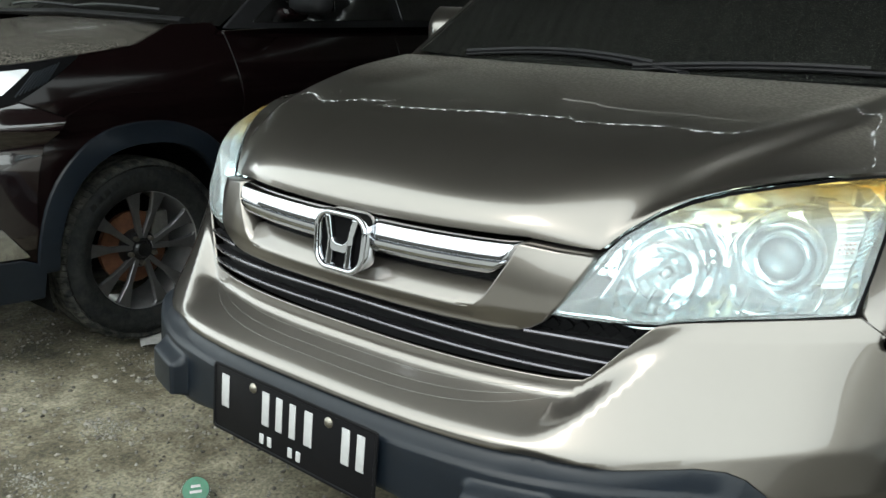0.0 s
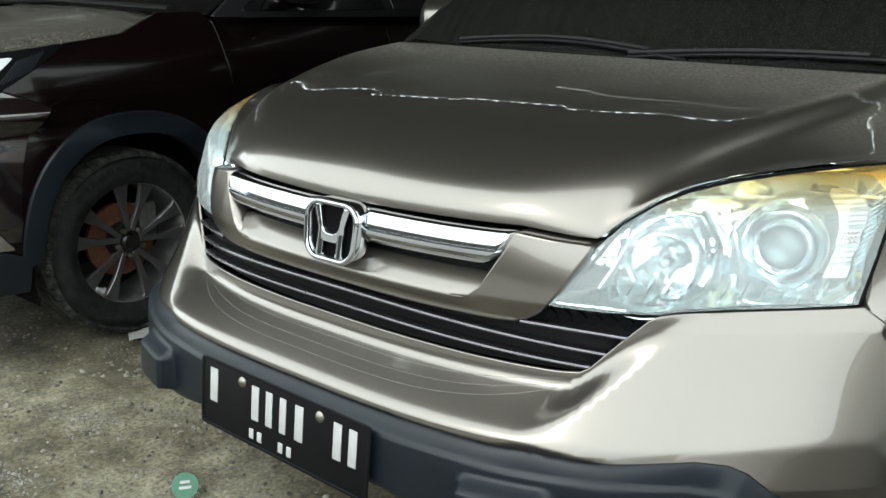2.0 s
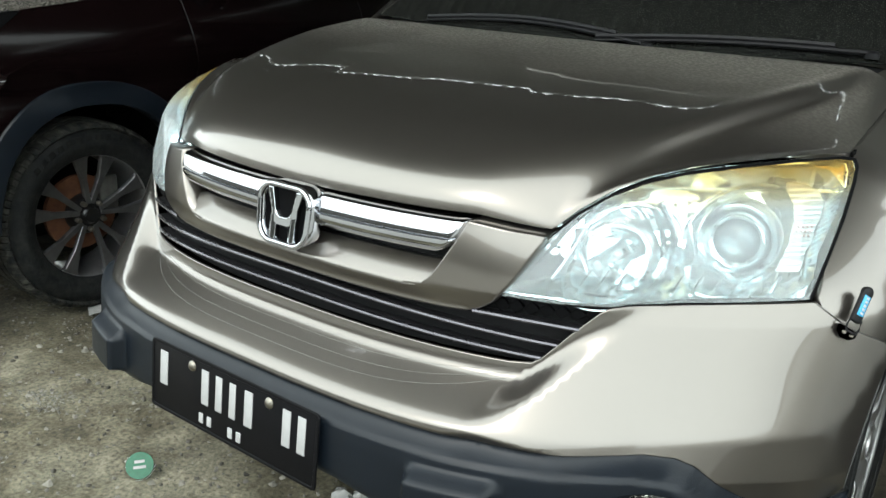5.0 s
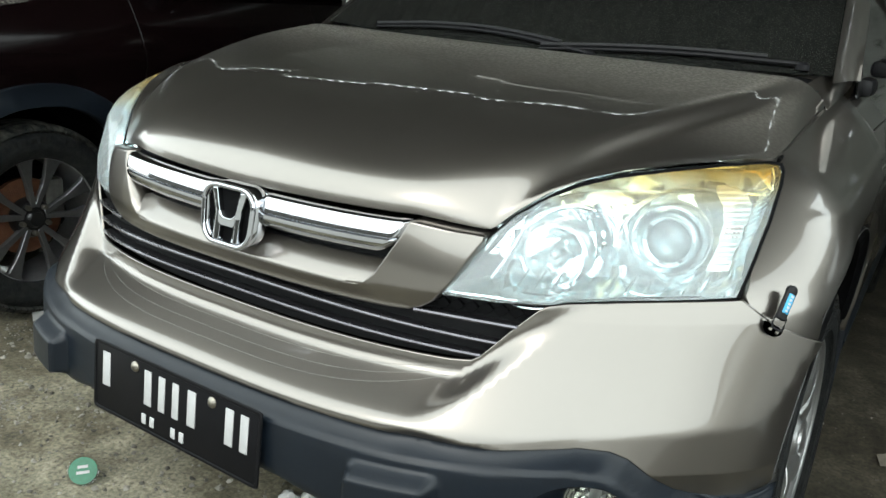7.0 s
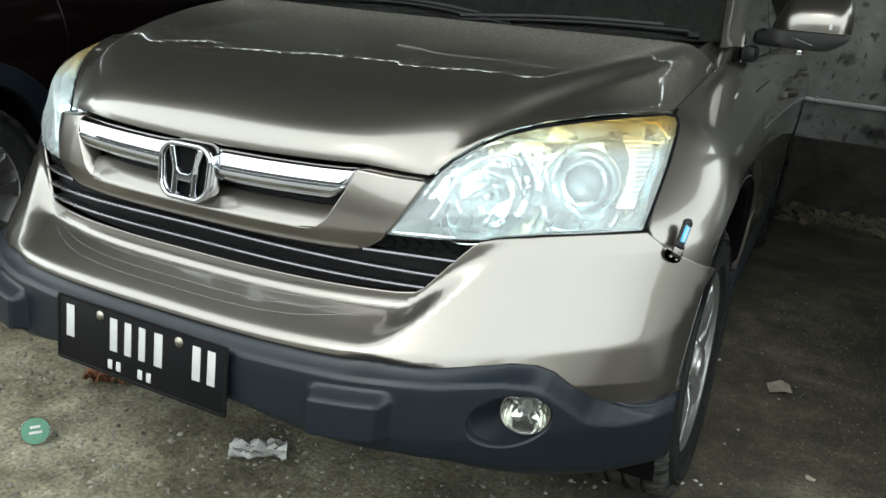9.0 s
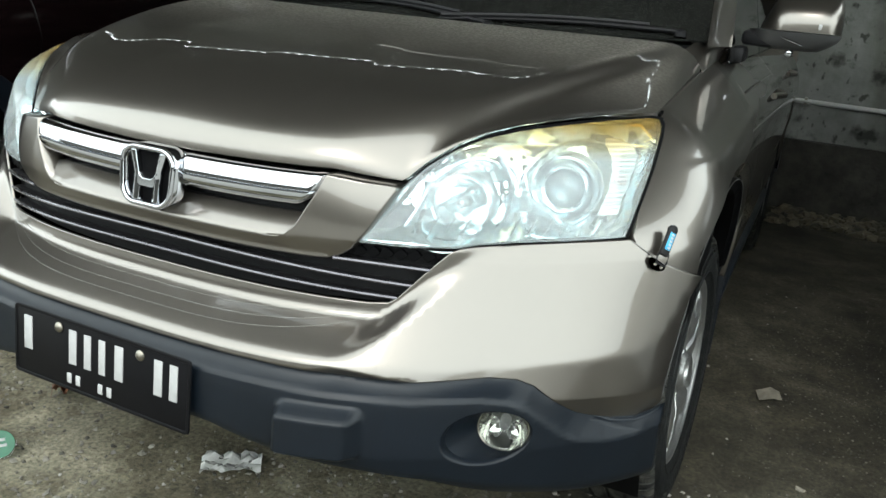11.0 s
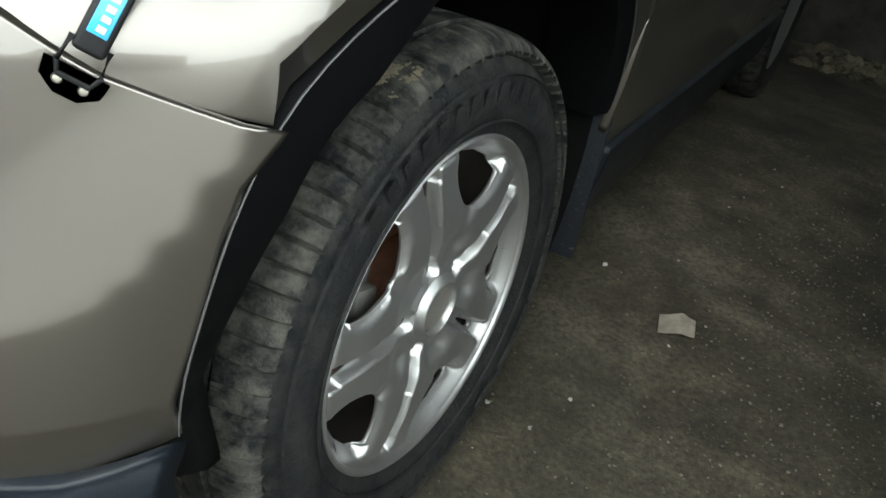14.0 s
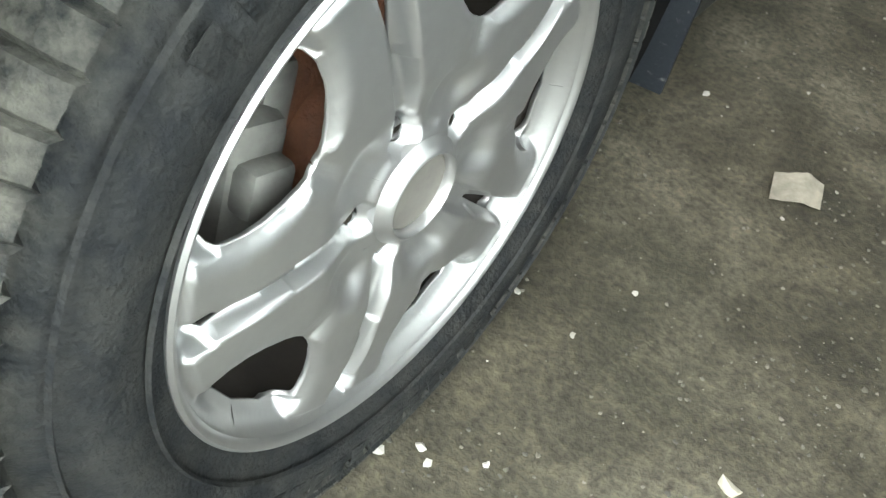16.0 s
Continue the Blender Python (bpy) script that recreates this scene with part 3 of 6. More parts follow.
def chrome_bar(u, k):
    """The grille bar: a broad face that leans back, a fine step, and a rounded lower lip; slanting ends."""
    deep, z = BAR[k]
    end = ip(z, (0.828, 0.836, 0.848, 0.862, 0.887), (0.296, 0.312, 0.326, 0.334, 0.338))
    q = min(1.0, abs(u))
    x = math.copysign(q, u) * end
    tuck = max(0, (q - 0.965) / 0.035) ** 2
    z += 0.004 * (abs(x) / 0.33) ** 2 + (0.856 - z) * 0.05 * tuck
    behind = max(0.0, min(1.0, (0.068 - abs(x)) / 0.012))
    return Vector((x, nose(x, 0.852) - 0.012 + deep + 0.016 * tuck + 0.018 * behind, z))


bar_us = [-1 + k / 60 for k in range(121)]
bar_us = [-0.995] + [-0.985, -0.975] + [u for u in bar_us if abs(u) < 0.97] + [0.975, 0.985, 0.995]
part("chrome_bar", grid_sheet(chrome_bar, [-1.0] + bar_us + [1.0], range(len(BAR)), (0, 1, 0), depth=0.012), CHROME, car, "polished chrome grille bar with a fine step along it")


def rounded(w, h, r, n=6, cx=0.0, cz=0.0, taper=0.0):
    out = []
    for qx, qz, a0 in ((1, 1, 0), (-1, 1, 90), (-1, -1, 180), (1, -1, 270)):
        for k in range(n + 1):
            t = radians(a0 + 90 * k / n)
            z = qz * (h / 2 - r) + r * math.sin(t)
            x = qx * (w / 2 - r) + r * math.cos(t)
            out.append((cx + x * (1 + taper * z / h), cz + z))
    return out


EM = 0.838
flat_front = lambda off: (lambda x, z: Vector((x, 0.094 + 0.12 * (z - EM) + off, z)))
ring = [flat_front(0.004)(x, z) for x, z in rounded(0.115, 0.101, 0.030, 8, 0, EM, 0.10)]
emblem = part("emblem", tube(ring, 0.0052, 12, True), CHROME, car, "chrome badge on black in a rounded frame")
part("badge_rim", panel(rounded(0.121, 0.107, 0.033, 6, 0, EM, 0.10), flat_front(0.006), (0, 1, 0), (0.02, 0.02), [rounded(0.109, 0.095, 0.027, 6, 0, EM, 0.10)], roll=0.001, depth=0.030, edge=0.004), CHROME, emblem)
part("badge_backing", panel(rounded(0.116, 0.102, 0.03, 6, 0, EM, 0.10), flat_front(0.014), (0, 1, 0), (0.03, 0.03), roll=0.001, depth=0.01), TRIM, emblem)


def badge_face(x, z):
    """The mark stands on the black ground with faces that fold along their middle."""
    h = (z - EM) / 0.043
    mid = 0.0235 + 0.0105 * max(0, h) ** 1.2
    fold = abs(abs(x) - mid) / 0.008
    return Vector((x, 0.094 + 0.12 * (z - EM) + 0.001 + 0.0035 * min(1.4, fold) - 0.002 * abs(h), z))


for s in (1, -1):
    bar = [(s * x, EM + z) for x, z in ((0.017, -0.043), (0.0285, -0.043), (0.0285, -0.012), (0.031, 0.012), (0.0415, 0.044), (0.0285, 0.044), (0.0205, 0.008), (0.017, -0.008))]
    part("badge_upright", panel(bar if s > 0 else bar[::-1], badge_face, (0, 1, 0), (0.003, 0.006), roll=0.0015, depth=0.016, edge=0.003), CHROME, emblem)
link = [(-0.021, EM + 0.006), (-0.016, EM - 0.001), (-0.008, EM - 0.005), (0.008, EM - 0.005), (0.016, EM - 0.001), (0.021, EM + 0.006), (0.019, EM - 0.014), (0.012, EM - 0.017), (-0.012, EM - 0.017), (-0.019, EM - 0.014)]
part("badge_link", panel(link[::-1], flat_front(0.002), (0, 1, 0), (0.006, 0.004), roll=0.0015, depth=0.016, edge=0.004), CHROME, emblem)

# lower grille: a dark net behind, with thin chrome slats
part("lower_grille", panel(half([(0, 0.668), (0.47, 0.672), (0.58, 0.788), (0.40, 0.790), (0.36, 0.745), (0, 0.740)]), front(0.030), (0, 1, 0), (0.03, 0.02), roll=0.001, depth=0.005), BLACK, car, "dark honeycomb lower grille")
for z0, z1, xa, xb in ((0.731, 0.711, 0.0, 0.497), (0.701, 0.688, 0.0, 0.472), (0.748, 0.7405, 0.362, 0.525)):
    for s in (1, -1) if xa else (1,):
        xs = [xa + (xb - xa) * k / 40 for k in range(41)] if xa else [-xb + 2 * xb * k / 80 for k in range(81)]
        line = [Vector((s * x, nose(x, z0) + 0.004, z0 + (z1 - z0) * ((abs(x) - xa) / (xb - xa)) ** 2)) for x in xs]
        part("chrome_slat", tube(line, 0.0042, 8), SLAT, car)
        part("slat_shelf", tube([p + Vector((0, 0.016, -0.003)) for p in line], 0.0145, 8, flat=0.3), BLACK, car)
for s in (1, -1):
    for k in range(7):
        x = 0.40 + 0.022 * k
        part("mesh_diamond", panel([(s * (x - 0.011), 0.762), (s * x, 0.752), (s * (x + 0.011), 0.762), (s * x, 0.772)], front(0.014), (0, 1, 0), (0.03, 0.03), roll=0.001, depth=0.006), TRIM, car)

# headlights
LAMP = [(0.399, 0.7815), (0.422, 0.822), (0.449, 0.874), (0.475, 0.910), (0.509, 0.940), (0.544, 0.960), (0.589, 0.975), (0.652, 0.986), (0.717, 0.9935), (0.770, 0.997), (0.786, 0.994), (0.793, 0.982), (0.797, 0.960), (0.800, 0.908), (0.799, 0.856), (0.796, 0.800), (0.72, 0.797), (0.645, 0.794), (0.579, 0.788), (0.556, 0.7825), (0.484, 0.780)]
C0 = Vector((0.62, 0.87))


def shrunk(points, d):
    return [tuple(Vector(p) + (C0 - Vector(p)).normalized() * d) for p in points]


LAMP_EDGE = np.array([tuple(q) for q in dense(LAMP, 0.004)])


def lens_face(x, z):
    """The lens stands proud of the body: a flattish top strip, then a full round face."""
    d = float(np.sqrt(np.min(np.sum((LAMP_EDGE - (abs(x), z)) ** 2, axis=1))))
    rise = 1 - (1 - min(1.0, d / 0.055)) ** 2.2
    outer = (0.25 + 0.75 * max(0.0, min(1.0, (abs(x) - 0.43) / 0.14))) * ip(z, (0.80, 0.84, 0.90, 0.95), (0.30, 0.50, 0.85, 1.12))
    return Vector((x, nose(x, z) - 0.004 - 0.062 * rise * outer, z))


yellow = clear("yellowed_plastic", (0.97, 0.99, 1.0))
yn, yl = yellow.node_tree.nodes, yellow.node_tree.links
yc, ysep, ymap, yramp, ynoise, yadd = yn.new("ShaderNodeTexCoord"), yn.new("ShaderNodeSeparateXYZ"), yn.new("ShaderNodeMapRange"), yn.new("ShaderNodeValToRGB"), yn.new("ShaderNodeTexNoise"), yn.new("ShaderNodeMath")
yl.new(yc.outputs["Object"], ysep.inputs[0])
yl.new(yc.outputs["Object"], ynoise.inputs["Vector"])
ynoise.inputs["Scale"].default_value = 14
yadd.operation = "MULTIPLY_ADD"
yl.new(ynoise.outputs["Fac"], yadd.inputs[0])
yadd.inputs[1].default_value = 0.03
yl.new(ysep.outputs["Z"], yadd.inputs[2])
ymap.inputs["From Min"].default_value, ymap.inputs["From Max"].default_value = 0.945, 1.000
yl.new(yadd.outputs[0], ymap.inputs["Value"])
yramp.color_ramp.elements[0].color, yramp.color_ramp.elements[1].color = (0.90, 0.985, 1.0, 1), (0.58, 0.40, 0.13, 1)
mid = yramp.color_ramp.elements.new(0.45)
mid.color = (0.87, 0.82, 0.60, 1)
yl.new(ymap.outputs[0], yramp.inputs[0])
yl.new(yramp.outputs[0], yn["Transparent BSDF"].inputs[0])
# the veil also whitens the lamp, standing in for bright reflections on the lens
hazed(yellow, 0.155)
yl.new(yramp.outputs[0], yn["Diffuse BSDF"].inputs[0])

for s in (1, -1):
    sign = (lambda pts: pts) if s > 0 else mirror

    def bowl_face(x, z, s=s):
        """The chrome bowl behind the lens: two cups and a lower shelf with facets."""
        ax = abs(x)
        d = 0.075
        for cx, cz, r, k in ((0.530, 0.845, 0.066, 0.045), (0.672, 0.872, 0.078, 0.035)):
            q = math.hypot(ax - cx, z - cz) / r
            d += k * max(0, 1 - q * q)
        d -= 0.062 * max(0, min(1, (0.828 - z) / 0.045))
        d -= 0.05 * max(0, min(1, (ax - 0.735) / 0.05))
        d -= 0.04 * max(0, min(1, (z - 0.94) / 0.04))
        d += 0.0030 * (abs(((ax + 0.4 * z) * 52) % 1 - 0.5) + abs(((z - 0.3 * ax) * 44) % 1 - 0.5)) * min(1, max(0, (0.93 - z) / 0.03))
        return Vector((x, nose(x, z) + max(d, 0.014), z))

    lamp = part("headlight", panel(sign(LAMP), bowl_face, (0, 1, 0), (0.0036, 0.0036), roll=0.0, depth=-0.005), REFLECTOR, car, "clear headlight with projector, yellowed along its top edge")
    part("frame", panel(sign(shrunk(LAMP, -0.001)), front(-0.002), (0, 1, 0), (0.03, 0.03), [sign(shrunk(LAMP, 0.0028))], roll=0.001, depth=0.005), TRIM, lamp, "black rubber surround")
    lens = part("lens", panel(sign(shrunk(LAMP, 0.003)), lens_face, (0, 1, 0), (0.008, 0.008), roll=0.001, depth=0.006), yellow, lamp, "clear plastic lens, yellowed at the top")
    lens.visible_shadow = False
    for cx, cz, r, deep, kind in ((0.672, 0.872, 0.050, 0.045, 1), (0.530, 0.845, 0.047, 0.045, 0)):
        y = nose(cx, cz) + deep
        m = pose(s * cx, y, cz, -4, 0, s * 6)
        if kind:
            part("projector_ring", moved(lathe([(0.03, r + 0.016), (-0.008, r + 0.014), (-0.014, r + 0.010), (-0.010, r + 0.004), (0.02, r)], 40, "Y"), m), SATIN, lamp)
            part("projector_tube", moved(lathe([(0.045, 0.050), (0.0, 0.049), (-0.012, 0.046), (-0.016, 0.041), (-0.012, 0.036), (0.015, 0.034)], 40, "Y"), m), SATIN, lamp)
            part("projector_lens", moved(lathe([(-0.022, 0.0), (-0.020, 0.010), (-0.014, 0.021), (-0.004, 0.030), (0.006, 0.035)], 32, "Y"), m), hazed(clear("projector_glass", (0.6, 0.68, 0.7), 0.0, 1.9), 0.12), lamp, "round glass projector lens")
            part("projector_back", moved(lathe([(0.03, 0.0), (0.025, 0.02), (0.012, 0.035)], 32, "Y"), m), MACHINED, lamp)
        else:
            part("beam_ring", moved(lathe([(0.03, r + 0.012), (-0.012, r + 0.010), (-0.017, r + 0.005), (-0.012, r), (0.02, r - 0.004)], 40, "Y"), m), SATIN, lamp)
            part("beam_cup", moved(lathe([(-0.008, r - 0.001), (0.015, r - 0.010), (0.035, 0.026), (0.045, 0.010), (0.046, 0.0)], 40, "Y"), m), REFLECTOR, lamp)
            part("bulb", moved(lathe([(0.045, 0.007), (0.0, 0.007), (-0.006, 0.005), (-0.008, 0.0)], 16, "Y"), m), BULB, lamp, "small clear glass bulb")
            part("bulb_cap", moved(lathe([(0.002, 0.0075), (-0.010, 0.0075), (-0.013, 0.005), (-0.014, 0.0)], 16, "Y"), m), MACHINED, lamp)
        ring = [bowl_face(s * (cx + (r + 0.026) * math.cos(t)), cz + (r + 0.026) * math.sin(t)) + Vector((0, -0.004, 0)) for t in (2 * math.pi * k / 48 for k in range(48))]
        part("cup_edge", tube(ring, 0.0022, 6, True), SATIN, lamp)
    # ribbed turn signal at the outer end
    ind = [(0.736, 0.832), (0.764, 0.832), (0.767, 0.90), (0.764, 0.926), (0.752, 0.944), (0.732, 0.953), (0.708, 0.956), (0.712, 0.945), (0.728, 0.925), (0.737, 0.90), (0.740, 0.87)]

    def ribbed(x, z):
        return Vector((x, nose(x, z) + 0.026 + 0.0014 * math.sin(z * 740) + 0.0007 * math.sin(abs(x) * 1300), z))

    part("turn_signal", panel(sign(ind), ribbed, (0, 1, 0), (0.0016, 0.0016), roll=0.002, depth=0.01), material("ribbed_plastic", (0.74, 0.75, 0.73), 0.2, 0.35, 0.5, 40, 0.1), lamp, "ribbed turn signal")
    for k in range(15):
        z = 0.839 + 0.0064 * k
        part("signal_rib", tube([Vector((s * x, nose(x, q) + 0.0245, q)) for x, q in ((0.7405, z), (0.7645, z + 0.0012))], 0.0008, 6), DULL, lamp)
    for k in range(12):
        x, z = 0.7425 + 0.0055 * (k % 4), 0.8805 + 0.0064 * (k // 4)
        part("signal_bar", box((0.0036, 0.002, 0.0032), (s * (x + 0.0018), nose(x, z) + 0.0255, z), 0.0005), AMBER, lamp, "faint orange bulb light seen through ribs")
    for k in range(14):
        z = 0.848 + 0.0078 * k
        part("diagonal_rib", tube([Vector((s * x, nose(x, q) + 0.018, q)) for x, q in ((0.769, z), (0.779, z + 0.008), (0.789, z + 0.018))], 0.0010, 6), SATIN, lamp)
    mid = pose(s * 0.601, nose(0.601, 0.848) + 0.050, 0.848, -4, 0, s * 6)
    part("small_cup", moved(lathe([(-0.004, 0.016), (-0.006, 0.0145), (-0.003, 0.013), (0.010, 0.009), (0.014, 0.0)], 24, "Y"), mid), SATIN, lamp)
    # bright dividing fins between the two cups, and ribs on the lower shelf
    for pts in ([(0.595, 0.80), (0.600, 0.84), (0.592, 0.88), (0.560, 0.925)], [(0.455, 0.80), (0.470, 0.84), (0.478, 0.88)]):
        part("fin", tube([Vector((s * x, nose(x, z) + 0.045, z)) for x, z in chaikin(pts, 2, False)], 0.003, 8, flat=2.5), CHROME, lamp)
    for k in range(12):
        x = 0.50 + 0.024 * k
        part("shelf_rib", tube([Vector((s * x, nose(x, 0.80) + 0.024, 0.799)), Vector((s * (x + 0.004), nose(x, 0.822) + 0.040, 0.822))], 0.003, 6), REFLECTOR, lamp)

# fenders with the arch cut out
def arch(a, b, z0, n=26, start=0, end=180, c=ARCH_Y, e=2 / 2.3):
    out = []
    for k in range(n + 1):
        t = radians(start + (end - start) * k / n)
        cs, sn = math.cos(t), math.sin(t)
        out.append((c - a * math.copysign(abs(cs) ** e, cs), z0 + b * math.copysign(abs(sn) ** e, sn)))
    return out


ARCH = arch(0.48, 0.385, 0.45, 40, c=0.98)


CREASE = arch(0.512, 0.417, 0.45, 40, c=0.98)


tops = [(0.70 + 0.745 * k / 12, seam_z(0.70 + 0.745 * k / 12) - 0.001) for k in range(13)]
JOINT = [(bumper_y(x, z) + 0.002, z + 0.0035) for x, z in ((0.924, 0.712), (0.902, 0.7247), (0.879, 0.738), (0.856, 0.751), (0.838, 0.766), (0.820, 0.7805))]
fender = [(0.478, 0.800), (0.533, 0.858), (0.600, 0.910), (0.660, 0.963), (0.690, 0.990)] + tops + [(1.449, 1.0), (1.454, 0.90), (1.447, 0.75), (1.445, 0.60), (1.45, 0.46)] + [p for p in reversed(CREASE) if p[1] > 0.46 and (p[0] > 0.98 or p[1] > 0.738)] + JOINT
FLANGE = [(JOINT[0], (0.598, 0.717))] + [(c, a) for c, a in zip(CREASE, ARCH) if c[1] > 0.46 and (c[0] > 0.98 or c[1] > 0.738)]
for s in (1, -1):
    part("fender", panel(fender, side(s), (-s, 0, 0), (0.016, 0.006), roll=0.0008, depth=0.014), BODY, car)
    lip = bmesh.new()
    rows = []
    for (yc, zc), (ya, za) in FLANGE:
        x = flank(yc, zc)
        out = Vector((0, ya - yc, za - zc))
        row = [Vector((x - 0.0008, yc, zc)), Vector((x - 0.003, yc, zc)) + out * 0.12, Vector((x - 0.009, ya, za)), Vector((x - 0.03, ya, za)) + out * 0.1]
        rows.append([lip.verts.new((s * p.x, p.y, p.z)) for p in row])
    for a, b in zip(rows, rows[1:]):
        for k in range(3):
            lip.faces.new((a[k], a[k + 1], b[k + 1], b[k]))
    bmesh.ops.recalc_face_normals(lip, faces=lip.faces)
    part("arch_flange", lip, BODY, car)
    # black arch trim
    trim = bmesh.new()
    line = []
    for k in range(12):
        z = 0.464 + 0.241 * k / 12
        x = ip(z, (0.43, 0.47, 0.50, 0.57, 0.635, 0.676, 0.712), (0.897, 0.898, 0.899, 0.9035, 0.9075, 0.9125, 0.921))
        line.append(Vector((x, bumper_y(x, z), z)))
    line += [Vector((flank(yc, zc) - 0.009, ya, za)) for (yc, zc), (ya, za) in FLANGE]
    for _ in range(6):
        line = [line[0]] + [(line[k - 1] + line[k] * 2 + line[k + 1]) / 4 for k in range(1, len(line) - 1)] + [line[-1]]
    rows = []
    for p in line:
        q = Vector((0, 0.98 - p.y, (0.46 - p.z) * 1.15)).normalized()
        broad = max(0.0, min(1.0, (p.z - 0.45) / 0.22)) * max(0.0, min(1.0, (0.86 - p.y) / 0.18))
        row = []
        for k, dx in ((-0.002, 0.020), (0.004, 0.002), (0.006, -0.001), (0.009, -0.001), (0.013, 0.005), (0.034, 0.014), (0.040, 0.03), (0.040, 0.12)):
            w_ = p + q * (k if k < 0.01 else k * (1 + 0.8 * broad))
            dx -= broad * (0.0 if k < 0.01 else min(0.024, dx + 0.004))
            row.append(trim.verts.new((s * (p.x - dx), w_.y, w_.z)))
        rows.append(row)
    for a, b in zip(rows, rows[1:]):
        for k in range(7):
            trim.faces.new((a[k], a[k + 1], b[k + 1], b[k]))
    bmesh.ops.recalc_face_normals(trim, faces=trim.faces)
    # grey tube along the trim: the edge's highlight put in as colour
    greyed = [a[2].co + Vector((s * 0.0006, 0, 0)) for a in rows]
    arch_trim = part("arch_trim", trim, TRIM, car, "black plastic wheel arch trim")
    part("edge_highlight", tube(greyed, 0.0011, 6), SKIRT, arch_trim, "grey line, the trim edge's highlight put in as colour")
    # inner arch lining
    lin = bmesh.new()
    rows = []
    for y, z in arch(0.465, 0.38, 0.42, 24, -30, 210, 0.98):
        rows.append([lin.verts.new((s * x, y, z)) for x in (0.885, 0.80, 0.55)])
    for a, b in zip(rows, rows[1:]):
        for k in range(2):
            lin.faces.new((a[k], a[k + 1], b[k + 1], b[k]))
    part("arch_lining", lin, INNER, car)

# doors, sill, rear quarter, roof and glass
def pillar_x(z):
    return ip(z, (1.0, 1.05, 1.15, 1.3, 1.5, 1.64), (0.83, 0.812, 0.79, 0.755, 0.69, 0.63))


def screen(x, v):
    """Windscreen: x across at the foot, v from the foot (0) to the roof (1)."""
    q = (abs(x) / 0.74) ** 2
    return Vector((x * (1 - 0.16 * v), 1.155 + 0.11 * q + v * 0.82, 1.112 + 0.014 * q + v * 0.55))


part("windscreen", grid_sheet(screen, [-0.77 + 1.54 * k / 30 for k in range(31)], [k / 20 for k in range(21)], (0, 0.4, -0.6), depth=0.006), SCREEN, car, "dark tinted windscreen specked with dust")
cowl = grid_sheet(lambda x, v: Vector((x, 1.095 + 0.072 * (abs(x) / 0.78) ** 2 + 0.13 * v, 1.108 - 0.02 * (abs(x) / 0.78) ** 12 - 0.010 * math.sin(math.pi * v) + 0.012 * v)), [-0.75 + 1.5 * k / 30 for k in range(31)], [k / 6 for k in range(7)], (0, 0, -1), depth=0.05)
part("cowl", cowl, BLACK, car, "black plastic cowl under the windscreen")
for x0, x1, rise in ((0.20, -0.52, 0.050), (0.70, 0.06, 0.022)):
    pts = []
    for k in range(17):
        u = k / 16
        x = x0 + (x1 - x0) * u
        p = screen(x, rise * math.sin(math.pi * u) + (0.022 * (1 - u) if x0 > 0.5 else 0.0))
        pts.append(p + Vector((0, -0.010, 0.008)))
    wiper = part("wiper", tube(pts, [0.008 - 0.004 * k / 16 for k in range(17)], 8, flat=0.8), BLACK, car, "black windscreen wiper arm")
    part("blade", tube([p + Vector((0, 0.006, 0.010)) for p in pts[2:]], 0.005, 6, flat=1.4), BLACK, wiper)
    part("pivot", moved(lathe([(0.0, 0.016), (0.012, 0.016), (0.018, 0.010), (0.019, 0.0)], 16, "Z"), pose(*pts[0]) @ pose(0, 0, -0.012)), BLACK, wiper)


def upper(s):
    def f(y, z):
        back = max(y - 3.6, 0)
        return Vector((s * (pillar_x(z) - 0.25 * back * back), y, z))
    return f


